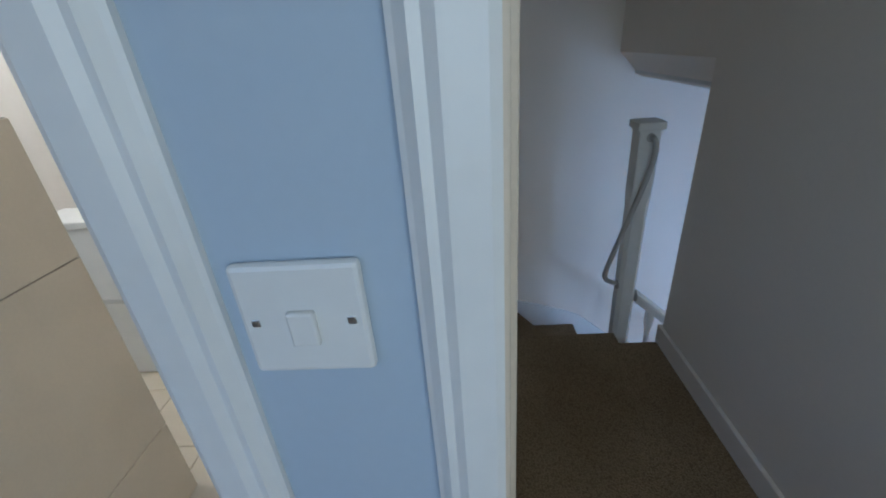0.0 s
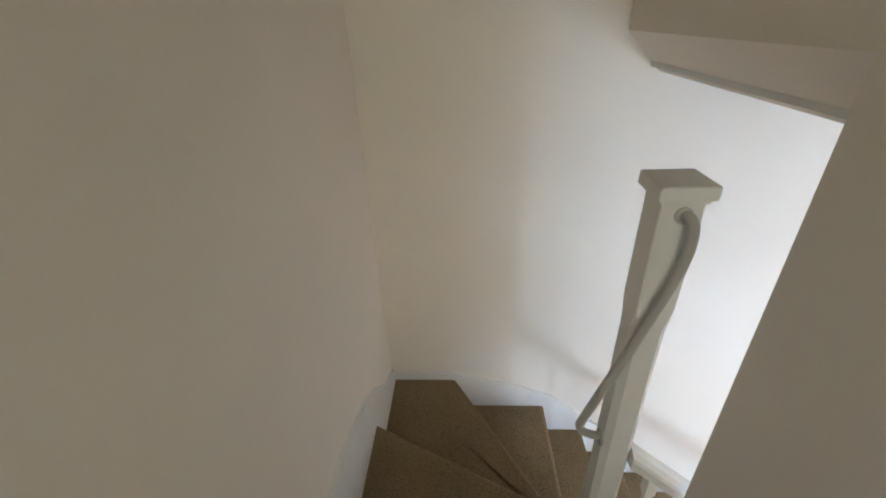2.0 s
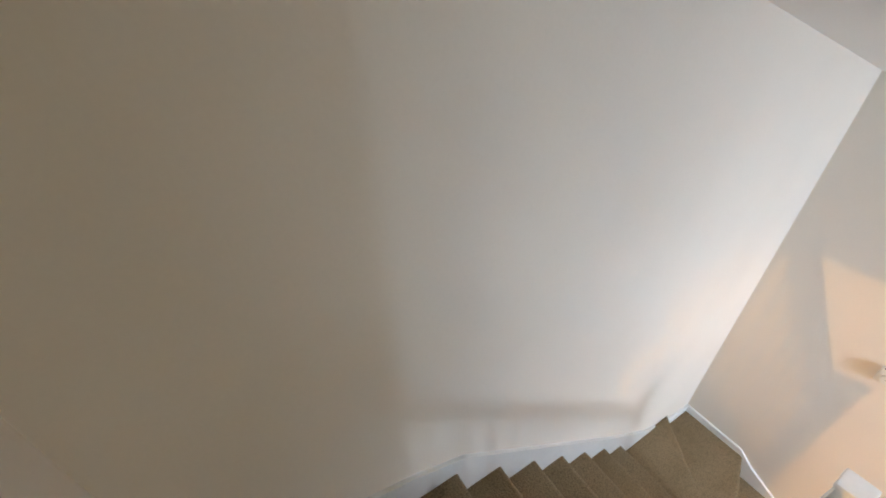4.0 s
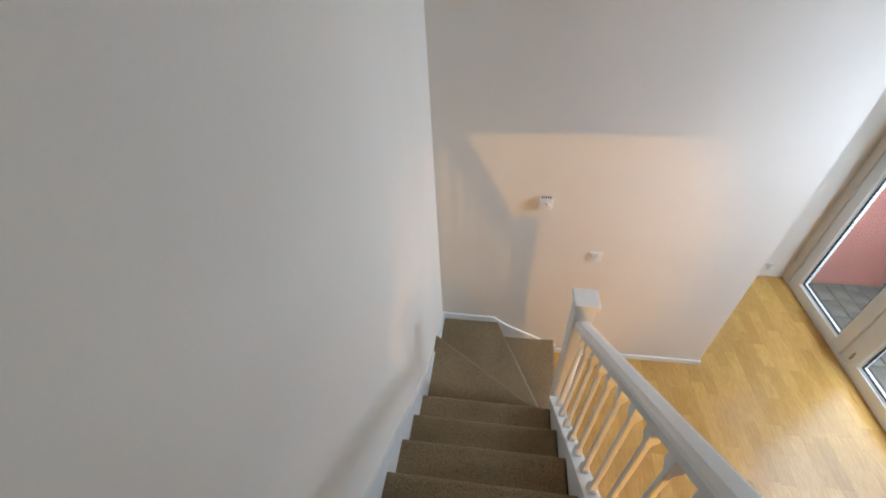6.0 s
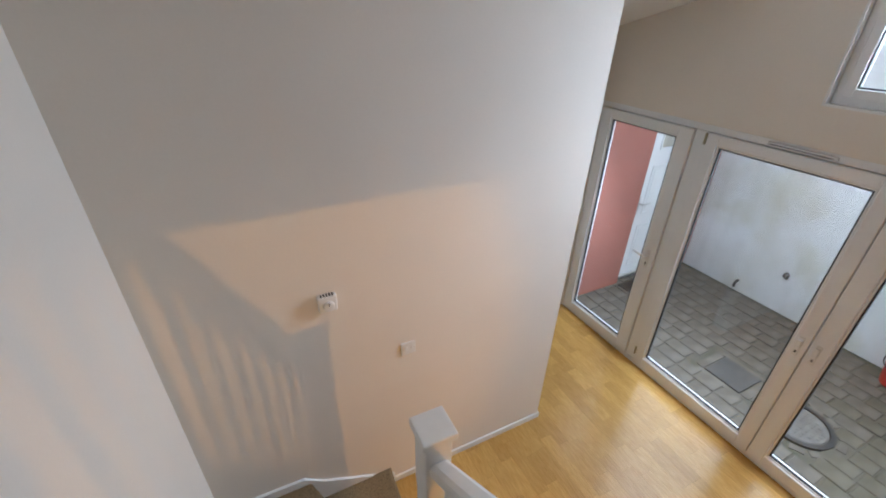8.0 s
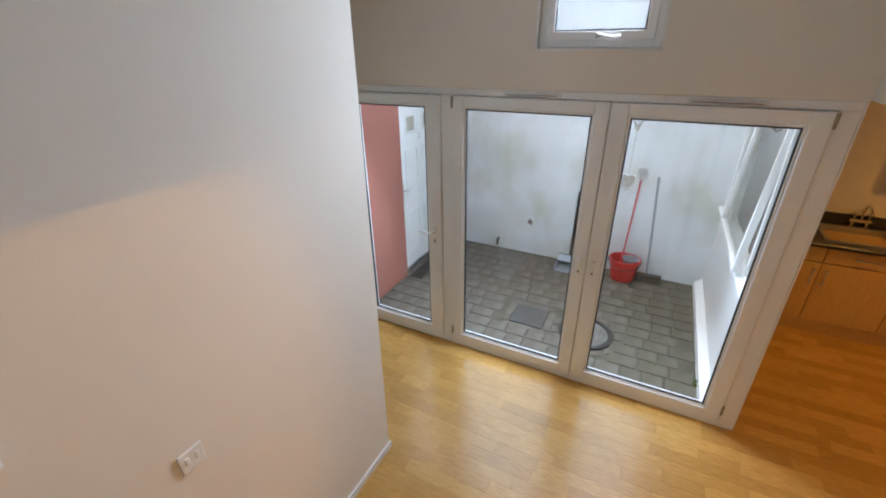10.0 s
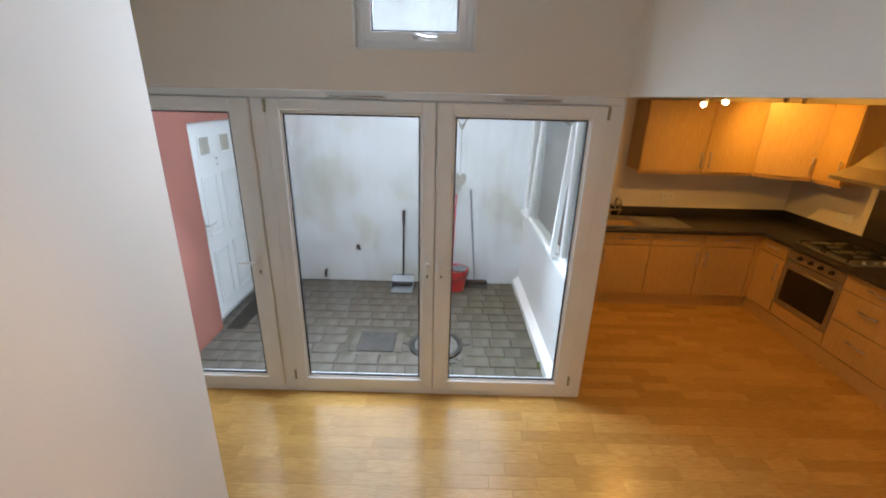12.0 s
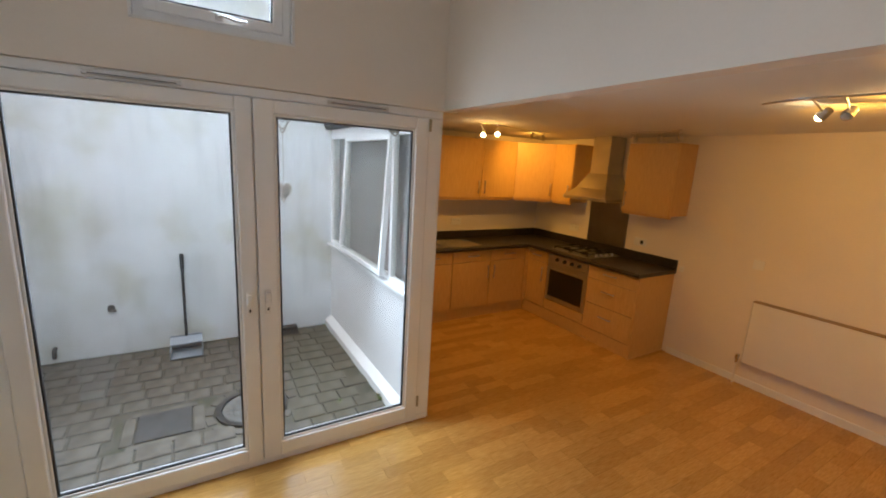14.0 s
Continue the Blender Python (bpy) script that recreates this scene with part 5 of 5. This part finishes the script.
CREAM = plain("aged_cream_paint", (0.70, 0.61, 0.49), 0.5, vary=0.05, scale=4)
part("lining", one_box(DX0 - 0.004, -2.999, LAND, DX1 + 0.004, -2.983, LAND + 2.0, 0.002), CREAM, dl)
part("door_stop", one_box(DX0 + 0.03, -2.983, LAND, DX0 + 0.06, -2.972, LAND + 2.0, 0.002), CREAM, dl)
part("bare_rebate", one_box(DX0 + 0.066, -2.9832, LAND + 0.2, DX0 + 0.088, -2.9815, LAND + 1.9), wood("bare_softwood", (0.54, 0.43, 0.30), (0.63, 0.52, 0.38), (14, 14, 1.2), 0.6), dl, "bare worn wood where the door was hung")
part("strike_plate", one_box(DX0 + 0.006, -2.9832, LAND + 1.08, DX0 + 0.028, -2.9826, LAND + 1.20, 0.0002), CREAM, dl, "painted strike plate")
part("architrave", moulded(bmesh.new(), -2.988, -3.046, LAND, LAND + 2.05, DX1), GLOSS, dl)
part("head_lining", one_box(DX0 - 0.004, -2.983, LAND + 1.995, DX1 + 0.004, BY0, LAND + 2.02), GLOSS, dl)
dl2 = thing("door_lining_2", (2.2, -3.25, LAND), "white gloss door lining and architrave of the bathroom opening", "door frame", kind="structure")
part("lining", one_box(DX0 - 0.004, -3.252, LAND, DX1 + 0.004, -3.235, LAND + 2.0, 0.002), GLOSS, dl2)
part("architrave", moulded(bmesh.new(), -3.246, -3.185, LAND, LAND + 2.05, DX1), GLOSS, dl2)
plate("light_switch", "white single light switch between the upstairs doors", "switch", (DX1, -3.126, 3.612), (1, 0, 0), 0.09, 0.09,
      [("rocker", 0.0, -0.004, 0.02, 0.028, PLASTIC, 0.006), ("screw", -0.034, 0.0, 0.006, 0.006, CHROME, 0.001), ("screw", 0.034, 0.0, 0.006, 0.006, CHROME, 0.001)], group="light switches")
bm = one_box(0.8, -5.3, LAND - 0.2, DX0, -3.2, LAND - 0.004)
struct("floor_bathroom", bm, GROUT, "cream tiled bathroom floor", "floor")
bt = bpy.data.objects["floor_bathroom"]
for i in range(5):
    for j in range(7):
        x, y = 0.85 + i * 0.3, -5.25 + j * 0.3
        x1, y1 = min(x + 0.296, DX0), min(y + 0.296, -3.205)
        part("tile", one_box(x, y, LAND - 0.006, x1, y1, LAND + 0.003, 0.0015, 1), TILE, bt)
bm = one_box(0.7, -5.3, LAND - 0.2, 0.86, -3.2, TOPZ)
struct("wall_bathroom", bm, WALL, "off-white wall of the lamplit bathroom", "wall")
WB = bpy.data.objects["wall_bathroom"]
bw = struct("wall_bathroom_tiled", one_box(1.60, -4.10, LAND, DX0 - 0.005, -4.0, LAND + 1.235), GROUT, "low tiled wall in the bathroom, cream tiles", "wall")
for z0, z1 in ((0.0, 0.30), (0.303, 0.893), (0.896, 1.233)):
    part("tile", one_box(1.601, -4.0, LAND + z0, DX0 - 0.006, -3.99, LAND + z1, 0.0015, 1), TILE, bw)
cis = thing("cistern", (0.96, -4.5, LAND + 0.4), "white ceramic cistern ledge behind the tiled wall", "cistern")
part("body", one_box(0.87, -4.75, LAND + 0.42, 1.05, -4.2, LAND + 0.76, 0.01), PLASTIC, cis)
part("lid", one_box(0.865, -4.76, LAND + 0.76, 1.06, -4.19, LAND + 0.79, 0.006), PLASTIC, cis)
part("pedestal", one_box(0.87, -4.65, LAND + 0.003, 1.04, -4.3, LAND + 0.42, 0.02), PLASTIC, cis)
spot = bulb_lamp("bathroom_light", (1.5, -4.5, TOPZ - 0.25), 9.0, 0.06)
spot.data.color = (1.0, 0.85, 0.62)

# ---- floor staves and paving blocks, last ----
def chamfered(name, lx, ly, h, c, mat):
    bm = bmesh.new()
    lo = [bm.verts.new(p) for p in ((-lx / 2, -ly / 2, -h), (lx / 2, -ly / 2, -h), (lx / 2, ly / 2, -h), (-lx / 2, ly / 2, -h))]
    mid = [bm.verts.new((v.co.x, v.co.y, -c)) for v in lo]
    hi = [bm.verts.new((v.co.x - math.copysign(c, v.co.x), v.co.y - math.copysign(c, v.co.y), 0)) for v in lo]
    for a, b in ((lo, mid), (mid, hi)):
        for i in range(4):
            bm.faces.new((a[i], a[(i + 1) % 4], b[(i + 1) % 4], b[i]))
    bm.faces.new(hi)
    bm.faces.new(lo[::-1])
    return mesh_of(name, bm, mat)


SW = 0.092
rows = random.Random(11)
LEN = [0.23, 0.29, 0.35, 0.42, 0.50]
stave_mesh = [chamfered("stave", SW - 0.0002, L - 0.0004, 0.007, 0.0004, FLOORWOOD) for L in LEN]
verts, faces, made = [], [], 0


def joined_stave(x, y0, y1):
    b = len(verts)
    w, c, g = SW / 2 - 0.0001, 0.0004, 0.0002
    y0, y1 = y0 + g, y1 - g
    verts.extend([(x - w, y0, -0.007), (x + w, y0, -0.007), (x + w, y1, -0.007), (x - w, y1, -0.007),
                  (x - w + c, y0 + c, 0), (x + w - c, y0 + c, 0), (x + w - c, y1 - c, 0), (x - w + c, y1 - c, 0)])
    faces.extend([(b + 4, b + 5, b + 6, b + 7), (b, b + 1, b + 5, b + 4), (b + 1, b + 2, b + 6, b + 5), (b + 2, b + 3, b + 7, b + 6), (b + 3, b, b + 4, b + 7)])


nx = int((EX - 0.02) / SW)
for i in range(nx):
    x = 0.06 + SW * (i + 0.5)
    ytop = 1.15 if x < PX - 0.03 else BY1
    y = SY + 0.003 - rows.uniform(0, 0.3)
    while y < ytop:
        k = rows.randrange(len(LEN))
        y1 = y + LEN[k]
        near = 0.95 < x < PX - 0.03 and y > -1.72 and y1 < 0.95
        if near and made < 300:
            ob = new("stave", stave_mesh[k])
            ob.parent = FLOOR
            ob.location = (x, (y + y1) / 2, 0)
            made += 1
        elif y1 > SY and y < ytop:
            joined_stave(x, max(y, SY), min(y1, ytop))
        y = y1
me = bpy.data.meshes.new("stave_field")
me.from_pydata(verts, [], faces)
me.materials.append(FLOORWOOD2)
ob = new("stave_field", me)
ob.parent = FLOOR
tagged(ob, kind="stuff")

pr = random.Random(23)
PW = 0.152
PL = [0.165, 0.20, 0.235]
paver_mesh = [chamfered("paver", PW - 0.009, L - 0.009, 0.05, 0.007, PAVER) for L in PL]
moss_mesh = [chamfered("paver", PW - 0.009, L - 0.009, 0.05, 0.007, PAVERMOSS) for L in PL]
x = PX + 0.15
while x < EX - 0.01:
    y = -1.85 - pr.uniform(0, 0.12)
    while y < 1.12:
        k = pr.randrange(3)
        yc = y + PL[k] / 2
        y += PL[k]
        if math.hypot(x - 4.06, yc + 0.95) < 0.30 or (3.86 < x < 4.32 and -0.66 < yc < -0.14) or yc < -1.82:
            continue
        ob = new("paver", (moss_mesh if yc + pr.uniform(-0.25, 0.25) < -1.15 else paver_mesh)[k])
        ob.parent = GROUND
        ob.matrix_basis = pose(x + pr.uniform(-0.002, 0.002), yc, CZ + pr.uniform(-0.005, 0.0), pr.uniform(-0.7, 0.7), pr.uniform(-0.7, 0.7), pr.uniform(-1, 1))
    x += PW
# small cut blocks round the covers
for i in range(14):
    a = 2 * math.pi * i / 14
    bm = box(bmesh.new(), 4.06 + 0.285 * math.cos(a) - 0.03, -0.95 + 0.285 * math.sin(a) - 0.05, CZ - 0.04, 4.06 + 0.285 * math.cos(a) + 0.03, -0.95 + 0.285 * math.sin(a) + 0.05, CZ - 0.004, 0.004, 1, Matrix.Rotation(a, 4, "Z"))
    part("paver", bm, PAVER, GROUND)
for x0, x1, y0, y1 in ((3.87, 3.925, -0.6, -0.2), (4.255, 4.31, -0.6, -0.2), (3.93, 4.25, -0.64, -0.57), (3.93, 4.25, -0.23, -0.16)):
    part("paver", one_box(x0, y0, CZ - 0.04, x1, y1, CZ - 0.003, 0.004, 1), PAVER, GROUND)
